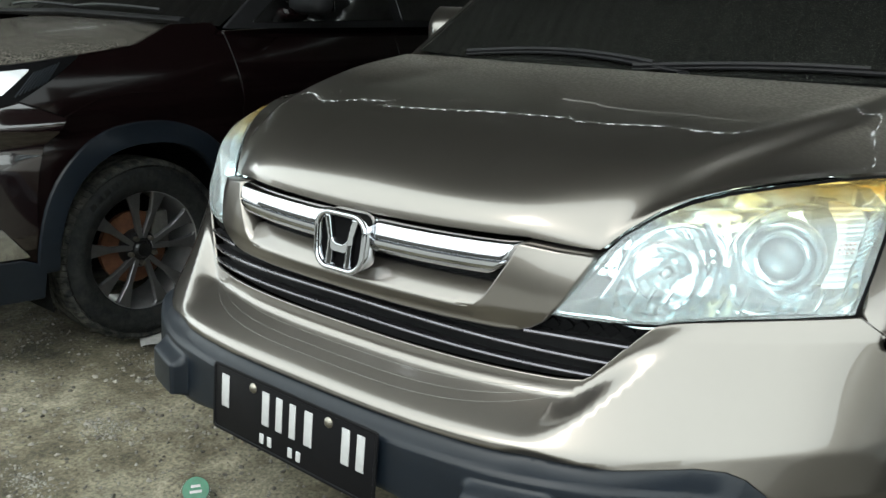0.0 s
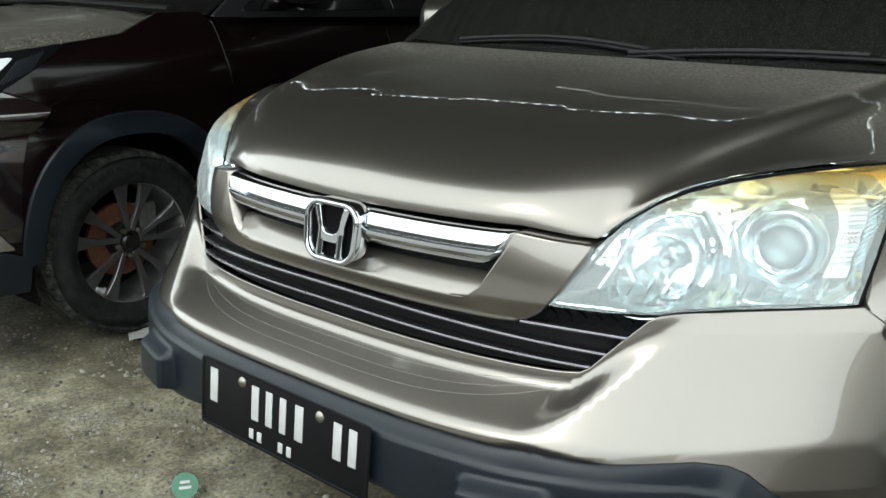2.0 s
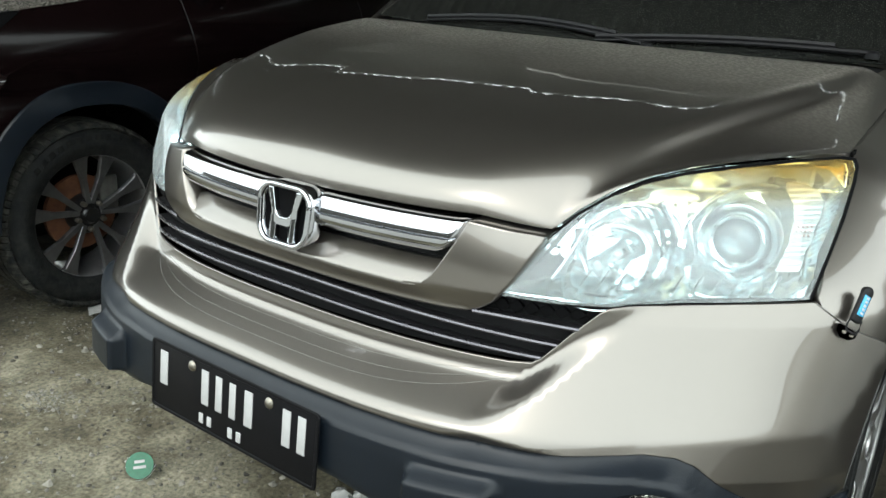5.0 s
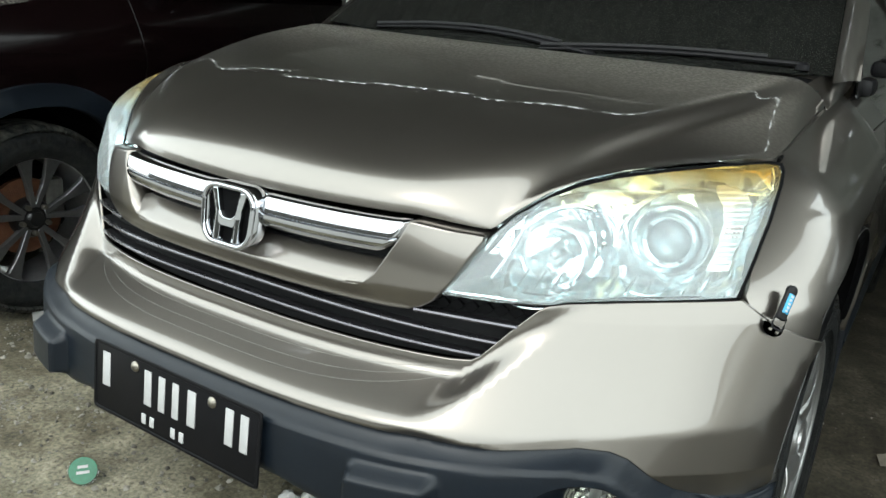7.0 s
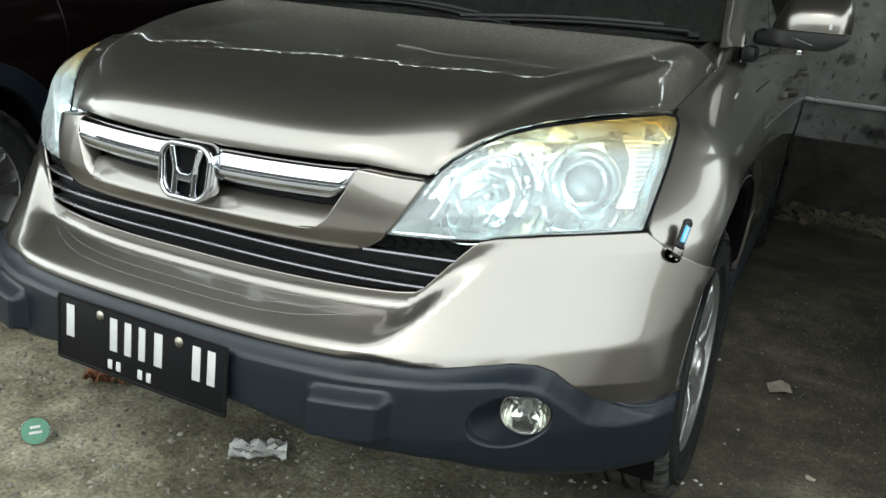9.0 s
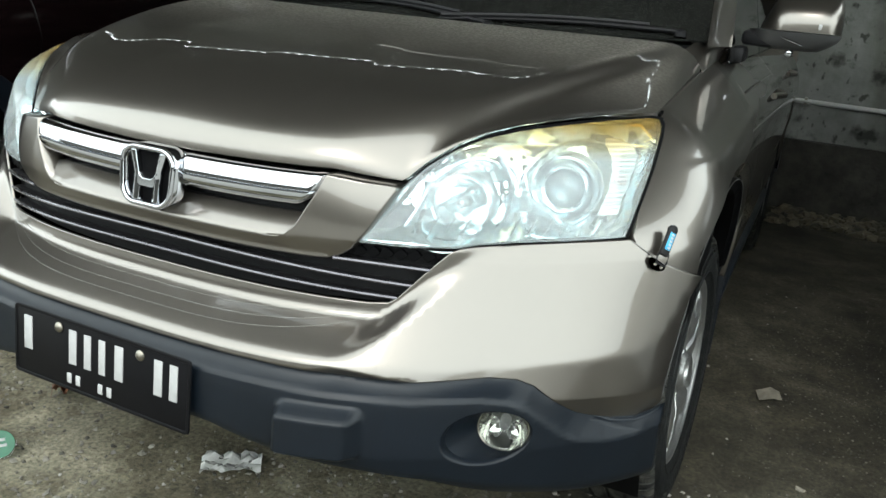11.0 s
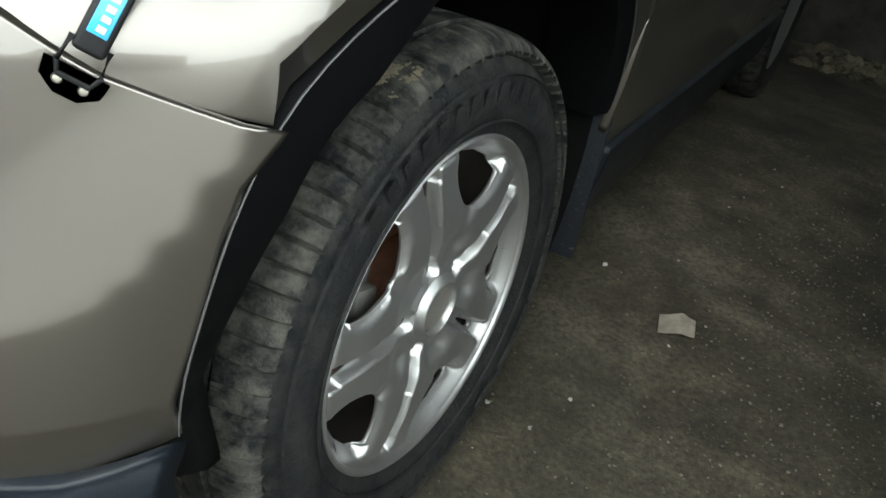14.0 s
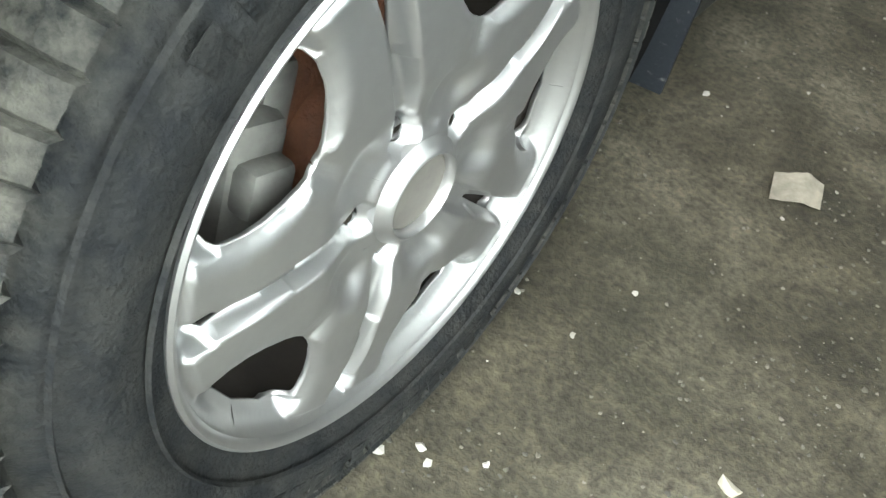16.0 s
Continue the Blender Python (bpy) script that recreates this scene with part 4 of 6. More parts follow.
for s in (1, -1):
    def corner(u, v, s=s):
        outer = Vector((0.783, 1.178 + 0.275 * u, seam_z(1.178 + 0.275 * u)))
        inner = Vector((0.70, 1.162, 1.082)).lerp(Vector((0.737, 1.262, 1.120)), u / 0.42) if u < 0.42 else Vector((0.737, 1.262, 1.120)).lerp(Vector((0.803, 1.42, 1.135)), (u - 0.42) / 0.58)
        p = outer.lerp(inner, v)
        return Vector((s * (p.x + 0.006 * math.sin(math.pi * v)), p.y, p.z + 0.008 * min(1, 3 * u) * math.sin(math.pi * v)))
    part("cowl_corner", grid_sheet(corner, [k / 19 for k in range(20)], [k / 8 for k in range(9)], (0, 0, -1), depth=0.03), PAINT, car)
    pil = bmesh.new()
    rows = []
    for k in range(13):
        v = -0.04 + 1.04 * k / 12
        a = screen(s * 0.765, v)
        b = Vector((s * (pillar_x(1.07 + 0.55 * v) + 0.0), a.y + 0.10 + 0.05 * (1 - v), a.z + 0.01))
        m = a.lerp(b, 0.4) + Vector((s * 0.012, -0.006, 0.008))
        rows.append([pil.verts.new(p) for p in (a + Vector((0, 0.03, -0.03)), a + Vector((s * 0.004, -0.006, 0.006)), m, b + Vector((s * 0.004, 0, 0)), b + Vector((-s * 0.03, 0.02, -0.02)))])
    for a, b in zip(rows, rows[1:]):
        for k in range(4):
            pil.faces.new((a[k], a[k + 1], b[k + 1], b[k]))
    bmesh.ops.recalc_face_normals(pil, faces=pil.faces)
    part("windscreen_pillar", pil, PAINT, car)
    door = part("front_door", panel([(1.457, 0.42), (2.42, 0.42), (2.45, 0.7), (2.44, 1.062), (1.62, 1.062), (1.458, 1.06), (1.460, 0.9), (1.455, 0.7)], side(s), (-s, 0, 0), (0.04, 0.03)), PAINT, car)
    part("window", panel([(1.50, 1.066), (2.42, 1.066), (2.40, 1.52), (2.10, 1.53), (1.80, 1.30)], upper(s), (-s, 0, 0), (0.06, 0.05), depth=0.006), TINTED, door, "dark tinted glass")
    grip = part("door_handle", tube([(s * (flank(2.2 + 0.02 * k, 0.93) + 0.03 * math.sin(math.pi * k / 10)), 2.2 + 0.02 * k, 0.93) for k in range(11)], 0.012, 8), PAINT, door)
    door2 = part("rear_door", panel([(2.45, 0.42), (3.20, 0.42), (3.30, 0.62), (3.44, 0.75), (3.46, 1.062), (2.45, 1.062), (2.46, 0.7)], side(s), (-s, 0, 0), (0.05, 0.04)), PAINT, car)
    part("window", panel([(2.45, 1.066), (3.44, 1.068), (3.30, 1.50), (2.44, 1.52)], upper(s), (-s, 0, 0), (0.06, 0.05), depth=0.006), TINTED, door2, "dark tinted glass")
    part("door_handle", tube([(s * (flank(3.18 + 0.02 * k, 0.95) + 0.03 * math.sin(math.pi * k / 10)), 3.18 + 0.02 * k, 0.95) for k in range(11)], 0.012, 8), PAINT, door2)
    rear_arch = arch(0.40, 0.43, 0.36, 18, 0, 180, 3.58)
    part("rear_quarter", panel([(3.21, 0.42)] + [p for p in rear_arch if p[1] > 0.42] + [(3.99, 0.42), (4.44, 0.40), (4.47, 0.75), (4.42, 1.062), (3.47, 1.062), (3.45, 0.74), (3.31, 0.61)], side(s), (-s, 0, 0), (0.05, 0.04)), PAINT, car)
    part("side_sill", panel([(1.50, 0.25), (3.17, 0.25), (3.19, 0.40), (1.50, 0.412)], side(s, -0.012), (-s, 0, 0), (0.06, 0.02), depth=0.05), CLADDING, car, "dark plastic side sill, dusty")
    # thin chrome line along the front door
    part("door_line", tube([(s * (flank(1.47 + 0.06 * k, 0.995) + 0.002), 1.47 + 0.06 * k, 0.99) for k in range(17)], 0.004, 6), CHROME, door)
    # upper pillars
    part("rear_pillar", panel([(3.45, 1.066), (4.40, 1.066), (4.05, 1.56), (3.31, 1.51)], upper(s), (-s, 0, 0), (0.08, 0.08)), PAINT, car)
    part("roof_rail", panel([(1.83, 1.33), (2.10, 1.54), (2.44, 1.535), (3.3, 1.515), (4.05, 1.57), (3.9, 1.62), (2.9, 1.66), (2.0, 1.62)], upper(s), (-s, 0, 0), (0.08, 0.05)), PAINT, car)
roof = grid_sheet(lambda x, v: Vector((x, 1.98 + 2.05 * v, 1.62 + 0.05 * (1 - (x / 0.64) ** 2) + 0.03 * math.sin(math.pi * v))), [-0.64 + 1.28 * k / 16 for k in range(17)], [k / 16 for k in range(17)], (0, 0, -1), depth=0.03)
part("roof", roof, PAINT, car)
part("tailgate", grid_sheet(lambda x, z: Vector((x, 4.50 - 0.10 * (x / 0.9) ** 4 - 0.55 * max(z - 1.0, 0), z)), [-0.88 + 1.76 * k / 20 for k in range(21)], [0.4 + 1.2 * k / 16 for k in range(17)], (0, -1, 0), depth=0.03), PAINT, car)
part("rear_bumper", grid_sheet(lambda x, z: Vector((x, 4.54 - 0.12 * (x / 0.9) ** 4, z)), [-0.9 + 1.8 * k / 20 for k in range(21)], [0.3 + 0.3 * k / 6 for k in range(7)], (0, -1, 0), depth=0.1), CLADDING, car)
part("underbody", joined(box((1.1, 4.0, 0.08), (0, 2.4, 0.28), 0.02), box((1.5, 1.75, 0.1), (0, 2.3, 0.33), 0.02), box((1.5, 0.6, 0.1), (0, 4.25, 0.38), 0.02)), INNER, car)

# wing mirror
for s in (1, -1):
    base = part("wing_mirror", joined(box((0.05, 0.13, 0.05), (s * 0.805, 1.69, 1.085), 0.015), box((0.10, 0.06, 0.045), (s * 0.855, 1.73, 1.135), 0.015)), BLACK, car, "wing mirror with body-coloured shell")
    for name, z0, z1, mat in (("mirror_shell", 1.166, 1.276, PAINT), ("mirror_skirt", 1.110, 1.163, SKIRT)):
        cap = bmesh.new()
        rows = []
        for k in range(13):
            v = k / 12
            if name == "mirror_shell":
                x0, x1 = 0.850 + 0.045 * v ** 1.2, 1.078 - 0.022 * v ** 3
                dep = 0.10 * (1 - 0.7 * v ** 3)
            else:
                x0, x1 = 0.822 + 0.03 * (1 - v) ** 2, 1.080 - 0.06 * (1 - v) ** 2
                dep = 0.10 * (0.45 + 0.55 * v ** 0.6)
            ring = []
            for j in range(28):
                t = 2 * math.pi * j / 28
                cx, cy = math.cos(t), math.sin(t)
                ex, ey = math.copysign(abs(cx) ** 0.6, cx), math.copysign(abs(cy) ** 0.75, cy)
                ring.append(cap.verts.new((s * ((x0 + x1) / 2 + (x1 - x0) / 2 * ex), 1.765 + dep * (ey if ey < 0 else ey * 0.35), z0 + (z1 - z0) * v)))
            rows.append(ring)
        for a_, b_ in zip(rows, rows[1:]):
            for j in range(28):
                cap.faces.new((a_[j], a_[(j + 1) % 28], b_[(j + 1) % 28], b_[j]))
        cap.faces.new(rows[0])
        cap.faces.new(rows[-1])
        bmesh.ops.recalc_face_normals(cap, faces=cap.faces)
        part(name, cap, mat, base)
    part("turn_lamp", box((0.055, 0.010, 0.018), (s * 1.035, 1.683, 1.183), 0.004, (0, 0, s * 30)), WHITE, base, "clear white turn lamp strip")
    part("trim_line", tube([(s * 0.878, 1.69, 1.158), (s * 0.98, 1.662, 1.128)], 0.002, 6), CHROME, base)
    # convex down-view mirror hanging below the wing mirror
    part("downview_mirror", moved(lathe([(-0.012, 0.0), (-0.010, 0.008), (0.0, 0.012), (0.008, 0.011)], 16, "Y"), pose(s * 0.945, 1.73, 1.100)), CHROME, base, "small round convex mirror under the wing mirror")
    part("mirror_glass", box((0.17, 0.004, 0.09), (s * 0.968, 1.800, 1.212), 0.001), CHROME, base)

# number plate, with its writing as plain bars
plate_turn = pose(-0.012, -0.020, 0.507, -4, 0, -1)
plate = part("number_plate", moved(joined(box((0.43, 0.003, 0.135), (0, 0, 0), 0.0012)), plate_turn), PLATE, car, "black number plate with white markings")
frame2 = panel(rounded(0.43, 0.135, 0.008), lambda x, z: Vector((x, 0, z)), (0, 1, 0), (0.05, 0.05), [rounded(0.422, 0.127, 0.006)], roll=0.001, depth=0.004)
part("plate_rim", moved(frame2, plate_turn @ pose(0, -0.003, 0)), PLATE, plate)
for f0, f1 in ((0.045, 0.125), (0.322, 0.392), (0.412, 0.475), (0.497, 0.557), (0.585, 0.660), (0.802, 0.872), (0.885, 0.952)):
    part("marking", moved(box((0.43 * (f1 - f0) * 0.62, 0.002, 0.066), (-0.215 + 0.215 * (f0 + f1), -0.0025, 0.018), 0.0006), plate_turn), WHITE, plate)
for x in (-0.070, -0.048, 0.008, 0.030):
    part("marking", moved(box((0.011, 0.002, 0.019), (x, -0.0025, -0.044), 0.0006), plate_turn), WHITE, plate)
for x in (-0.098, 0.102):
    part("screw", moved(lathe([(-0.007, 0.0), (-0.006, 0.006), (-0.002, 0.010), (0.001, 0.010)], 14, "Y"), plate_turn @ pose(x, -0.001, 0.048)), SCREW, plate)

# quick-release clip across the bumper joint
e1, e2 = Vector((0.858, 0.530, 0.808)), Vector((0.850, 0.492, 0.745))
axis = (e1 - e2).normalized()
out = Vector((0.75, -0.62, 0.22))
out = (out - axis * out.dot(axis)).normalized()
across = axis.cross(out)
cm = (Matrix((across, out, axis)).transposed() * 0.86).to_4x4()
cm.translation = Vector((0.8505, 0.489, 0.747)) + axis * 0.042
clip = part("bumper_clip", moved(joined(box((0.023, 0.011, 0.060), (0, 0.010, 0.008), 0.004, segs=3), moved(lathe([(0.0045, 0.0), (0.0045, 0.0095), (0.006, 0.0115), (0.014, 0.0115), (0.0155, 0.0095), (0.0155, 0.0)], 24, "Y"), pose(0, 0, 0.038))), cm), BLACK, car, "black quick-release clip with blue label")
part("clip_label", moved(box((0.0145, 0.003, 0.040), (0, 0.0155, 0.012), 0.001), cm), BLUE, clip, "blue label")
for k in range(5):
    part("label_marking", moved(box((0.0065, 0.001, 0.0048), (0.001, 0.0174, -0.003 + 0.0075 * k), 0.0004), cm), WHITE, clip)
part("bail", moved(tube([(-0.013, 0.012, -0.014), (-0.015, 0.012, -0.034), (-0.011, 0.011, -0.042), (0.011, 0.011, -0.042), (0.015, 0.012, -0.034), (0.013, 0.012, -0.014)], 0.0022, 8), cm), BLACK, clip)
part("keeper", moved(panel([(-0.022, -0.036), (0.022, -0.036), (0.020, -0.047), (0.008, -0.055), (-0.008, -0.055), (-0.020, -0.047)], lambda x, z: Vector((x, 0.006, z)), (0, -1, 0), (0.01, 0.01), roll=0.001, depth=0.006, edge=0.004), cm), BLACK, clip)
for x in (-0.009, 0.009):
    part("rivet", moved(lathe([(0.0105, 0.0), (0.0095, 0.003), (0.006, 0.0042)], 12, "Y"), cm @ pose(x, 0, -0.046)), SCREW, clip)


# ---- wheels ----
def tyre_mesh(r_out, r_rim, width, blocks=86):
    """A tyre that turns about X, its outer side to +X, with cross grooves on the shoulder."""
    w = width / 2
    prof = []
    for k in range(9):
        t = k / 8
        prof.append((w * (0.62 + 0.38 * math.sin(math.pi * (0.15 + 0.7 * t))), r_rim + (r_out - 0.028 - r_rim) * t))
    prof = [(w * 0.74, r_rim - 0.006), (w * 0.84, r_rim + 0.001), (w * 0.86, r_rim + 0.006)] + [(x, r) for x, r in prof[1:]]
    prof += [(w * 0.93, r_out - 0.019), (w * 0.87, r_out - 0.0105), (w * 0.78, r_out - 0.005), (w * 0.68, r_out - 0.002), (w * 0.58, r_out - 0.0008), (w * 0.44, r_out), (w * 0.42, r_out - 0.007), (w * 0.36, r_out - 0.007), (w * 0.34, r_out), (w * 0.05, r_out), (w * 0.04, r_out - 0.007)]
    prof += [(-x, r) for x, r in reversed(prof)]
    segs = blocks * 8
    bm = bmesh.new()
    rings = []
    n = len(prof)
    for i, (x, r) in enumerate(prof):
        ring = []
        shoulder = r > r_out - 0.020 and abs(x) > w * 0.55
        lag = 1.0 * (1 - abs(x) / w)
        for k in range(segs):
            t = 2 * math.pi * (k + lag) / segs
            rr = r - (0.0055 if shoulder and k % 8 == 0 else 0.0008 if shoulder and k % 8 == 4 else 0.0)
            ring.append(bm.verts.new((x, rr * math.cos(t), rr * math.sin(t))))
        rings.append(ring)
    for a, b in zip(rings, rings[1:]):
        for k in range(segs):
            bm.faces.new((a[k], a[(k + 1) % segs], b[(k + 1) % segs], b[k]))
    bmesh.ops.recalc_face_normals(bm, faces=bm.faces)
    return bm


def sidewall_marks(r, x, spans, height, thick=0.0004):
    """Raised letters of the sidewall as plain bars: (first degree, last degree, count)."""
    out = []
    for a, b, n in spans:
        for k in range(n):
            t = radians(a + (b - a) * (k + 0.5) / n)
            w = radians(abs(b - a)) / n * r * 0.62
            q = box((thick * 2, w, height), (0, 0, 0), 0.0005)
            moved(q, pose(0, 0, 0) @ Matrix.Rotation(t - math.pi / 2, 4, "X") @ pose(x, 0, r, 0, 6, 0))
            out.append(q)
    return joined(*out)


DUSTY = material("dusty_metal", (0.14, 0.13, 0.115), 0.7, 0.3, 0, 30, 0.3)
# dark tone for barrel and nut pockets: stands in for shade inside the wheel
WELL_DARK = material("wheel_well_shade", (0.045, 0.038, 0.032), 0.8, 0.2, 0, 20, 0.4)


def polar(r, deg):
    return (r * math.cos(radians(deg)), r * math.sin(radians(deg)))


def alloy_wheel(parent, at, turn, first=105.5):
    """Silver five-spoke wheel, its face to +X, with tyre and brake."""
    w = node("wheel", parent, at, turn)
    tyre = part("tyre", tyre_mesh(0.356, 0.233, 0.225), RUBBER, w, "worn dusty black tyre")
    part("sidewall_marking", sidewall_marks(0.292, 0.1135, ((135, 62, 12),), 0.026), RUBBER, w)
    part("sidewall_marking", sidewall_marks(0.285, 0.1135, ((-60, -130, 12),), 0.02), RUBBER, w)
    part("sidewall_ridge", joined(*[lathe([(0.109 + dx, r - 0.002), (0.112 + dx, r), (0.109 + dx, r + 0.002)], 96) for r, dx in ((0.255, -0.001), (0.312, 0.0005))]), RUBBER, w)
    def window(r):
        """Half the angle of the opening between two spokes."""
        return ip(r, (0.137, 0.1385, 0.142, 0.150, 0.162, 0.175, 0.190, 0.1985, 0.2035, 0.2065, 0.2075), (0, 3.4, 6.6, 10.6, 14.4, 16.8, 18.0, 18.0, 16.2, 11.2, 0))

    def slot(r):
        """Half the angle of the slot between the two arms of a spoke."""
        return ip(r, (0.118, 0.121, 0.140, 0.170, 0.195, 0.2015, 0.2045), (0, 1.2, 1.8, 2.2, 2.6, 2.2, 0))

    def smooth(v):
        v = max(0.0, min(1.0, v))
        return v * v * (3 - 2 * v)

    def spoke_face(y, z):
        """The cast face of one spoke: two broad rounded arms, a deep valley between them, the rim's dish at the end."""
        r, a = math.hypot(y, z), abs(math.degrees(math.atan2(z, y)))
        arc = r * radians(a)
        x = 0.0945 - 0.010 * smooth((0.110 - r) / 0.045) + 0.004 * smooth((0.060 - r) / 0.012) - 0.004 * smooth((r - 0.15) / 0.07)
        trough = r * radians(slot(r) if r > 0.13 else 2.6) + ip(r, (0.06, 0.09, 0.14, 0.21), (0.010, 0.011, 0.008, 0.006))
        x -= ip(r, (0.052, 0.075, 0.10, 0.13, 0.2), (0.0, 0.010, 0.016, 0.019, 0.015)) * smooth((trough - arc) / 0.0075)
        rim = (36 - window(min(max(r, 0.138), 0.1985)) - a) * radians(1) * r
        x -= 0.0065 * (1 - min(1.0, max(0.0, rim) / 0.019)) ** 2 * smooth((r - 0.10) / 0.04)
        x -= 0.008 * math.exp(-((r - 0.088) / 0.018) ** 2) * smooth((a - 16) / 14)
        on_arm = smooth((a - 2.6) / 2.6) * smooth((20.5 - a) / 4.5)
        dish = ip(r, (0.198, 0.206, 0.214, 0.221, 0.226), (0.066, 0.070, 0.077, 0.087, 0.093))
        if r > 0.19:
            k = on_arm * smooth((0.2250 - r) / 0.014)
            x = dish + max(0.0, x - dish) * max(k, smooth((0.2045 - r) / 0.010))
        x -= 0.012 * math.exp(-((math.hypot(y - 0.0605, z) / 0.0145) ** 6))
        return Vector((x, y, z))

    half_rs = [0.137, 0.1375, 0.1385, 0.140, 0.142, 0.146, 0.150, 0.156, 0.162, 0.169, 0.175, 0.183, 0.190, 0.195, 0.1985, 0.2015, 0.2035, 0.2055, 0.2065, 0.2075]
    left = [polar(0.047, -36), polar(0.137, -36)] + [polar(r, -36 + window(r)) for r in half_rs[1:]] + [polar(0.2255, -36)]
    outline = left + [polar(0.2255, -36 + 3 * k) for k in range(1, 24)] + [(y, -z) for y, z in reversed(left)] + [polar(0.047, 36 - 3 * k) for k in range(1, 24)]
    slot_rs = [0.118, 0.121, 0.130, 0.140, 0.155, 0.170, 0.185, 0.195, 0.2015, 0.2045]
    gap = [polar(r, slot(r)) for r in slot_rs] + [polar(r, -slot(r)) for r in slot_rs[-2:0:-1]]
    nut = [(0.0605 + 0.0098 * math.cos(radians(20 * k)), 0.0098 * math.sin(radians(20 * k))) for k in range(18)]

    def joint(v):
        r, a = math.hypot(v.y, v.z), abs(math.degrees(math.atan2(v.z, v.y)))
        return abs(a - 36) < 0.05 or r > 0.2254

    spoke = part("spoke", panel(outline, spoke_face, (-1, 0, 0), (0.0032, 0.0032), [gap, nut], roll=0.0012, depth=0.010, edge=0.003, seam=joint, under=0.006), ALLOY, w, "silver twin-armed spoke")
    spoke.matrix_basis = Matrix.Rotation(radians(first), 4, "X")
    for k in range(1, 5):
        o = new("spoke", spoke.data)
        o.parent = w
        o.matrix_basis = Matrix.Rotation(radians(first + 72 * k), 4, "X")
        o["label"] = "silver twin-armed spoke"
    part("hub", lathe([(0.070, 0.0335), (0.092, 0.0345), (0.0965, 0.0355), (0.0985, 0.0375), (0.0975, 0.040), (0.0935, 0.0425), (0.0905, 0.0455), (0.0885, 0.0475), (0.06, 0.0475)], 64), ALLOY, w, "hub with its centre cap missing")
    part("hub_bore", lathe([(0.090, 0.0), (0.090, 0.034), (0.06, 0.034)], 40), DUSTY, w, "dull recessed disc where the cap is missing")
    part("rim_flange", lathe([(0.0925, 0.2250), (0.0955, 0.2265), (0.098, 0.229), (0.099, 0.2315), (0.097, 0.2345), (0.085, 0.2355), (0.07, 0.226)], 120), ALLOY, w, "silver rim edge")
    part("barrel", lathe([(0.066, 0.2260), (0.05, 0.220), (0.0, 0.212), (-0.1, 0.212)], 80), WELL_DARK, w, "barrel coloured dark for the shade inside the wheel")
    for k in range(5):
        y, z = polar(0.0605, first + 72 * k)
        part("lug_nut", moved(lathe([(0.05, 0.0085), (0.072, 0.0085), (0.077, 0.0065), (0.0785, 0.0)], 6), pose(0, y, z)), DULL, w)
    part("nut_floor", lathe([(0.066, 0.040), (0.066, 0.085)], 40), WELL_DARK, w)
    part("brake_disc", joined(lathe([(0.012, 0.05), (0.012, 0.148), (-0.012, 0.150), (-0.012, 0.05)], 64), lathe([(0.045, 0.0), (0.045, 0.066), (0.040, 0.071), (0.012, 0.074)], 40)), RUST, w, "rusty brake disc")
    cal = joined(box((0.05, 0.055, 0.11), (-0.015, -0.140, 0.01), 0.014), box((0.03, 0.04, 0.04), (0.012, -0.140, 0.02), 0.008), box((0.03, 0.03, 0.15), (-0.02, -0.115, 0.02), 0.008))
    moved(cal, Matrix.Rotation(radians(-15), 4, "X") @ pose(0.036, 0.012, 0.0))
    part("brake_caliper", cal, IRON, w, "grey cast brake caliper")
    mud = bmesh.new()
    grid = []
    for i in range(41):
        x = 0.012 + 0.084 * i / 40
        r = ip(x, (0.0, 0.05, 0.07, 0.09, 0.101), (0.3555, 0.3555, 0.3548, 0.3508, 0.340)) + 0.0012
        line = []
        for j in range(41):
            t = radians(104 + 13 * j / 40)
            q = r + 0.0012 * noise.noise(Vector((i * 0.5, j * 0.5, 3)))
            line.append((x, q * math.cos(t), q * math.sin(t)))
        grid.append(line)
    keep = {}
    for i in range(40):
        for j in range(40):
            d = math.hypot((i - 20) / 20, (j - 20) / 20)
            if noise.noise(Vector((i * 0.16, j * 0.16, 7))) + 0.5 * noise.noise(Vector((i * 0.45, j * 0.45, 2))) > 1.15 * d - 0.62:
                corners = ((i, j), (i + 1, j), (i + 1, j + 1), (i, j + 1))
                for k in corners:
                    if k not in keep:
                        keep[k] = mud.verts.new(grid[k[0]][k[1]])
                mud.faces.new([keep[k] for k in corners])
    bmesh.ops.recalc_face_normals(mud, faces=mud.faces)
    part("dried_mud", mud, material("dried_mud", (0.17, 0.14, 0.095), 0.95, 0, 0, 120, 0.45, 0.5, 300), w, "brown dried mud stuck on the tread")
    return w


alloy_wheel(car, (0.799, 0.974, 0.342), (0, -2.0, -1.3))
for x, y, rz in ((-0.795, ARCH_Y, 176.3), (0.79, 3.58, 0), (-0.79, 3.58, 180)):
    w = node("wheel", car, (x, y, 0.344), (0, 0, rz))
    part("tyre", tyre_mesh(0.356, 0.233, 0.225), RUBBER, w)
    part("rim", lathe([(0.05, 0.0), (0.06, 0.06), (0.075, 0.12), (0.08, 0.2), (0.098, 0.233), (0.06, 0.226), (-0.1, 0.214)], 60), ALLOY, w)
MUDDY = material("flap_plastic", (0.12, 0.12, 0.11), 0.6, 0, 0, 90, 0.5, 0.2, 200, second=(0.006, 0.008, 0.011), spec=0.25)
_r = [q for q in MUDDY.node_tree.nodes if q.type == "VALTORGB"][0]
_r.color_ramp.elements[0].position, _r.color_ramp.elements[1].position = 0.60, 0.78
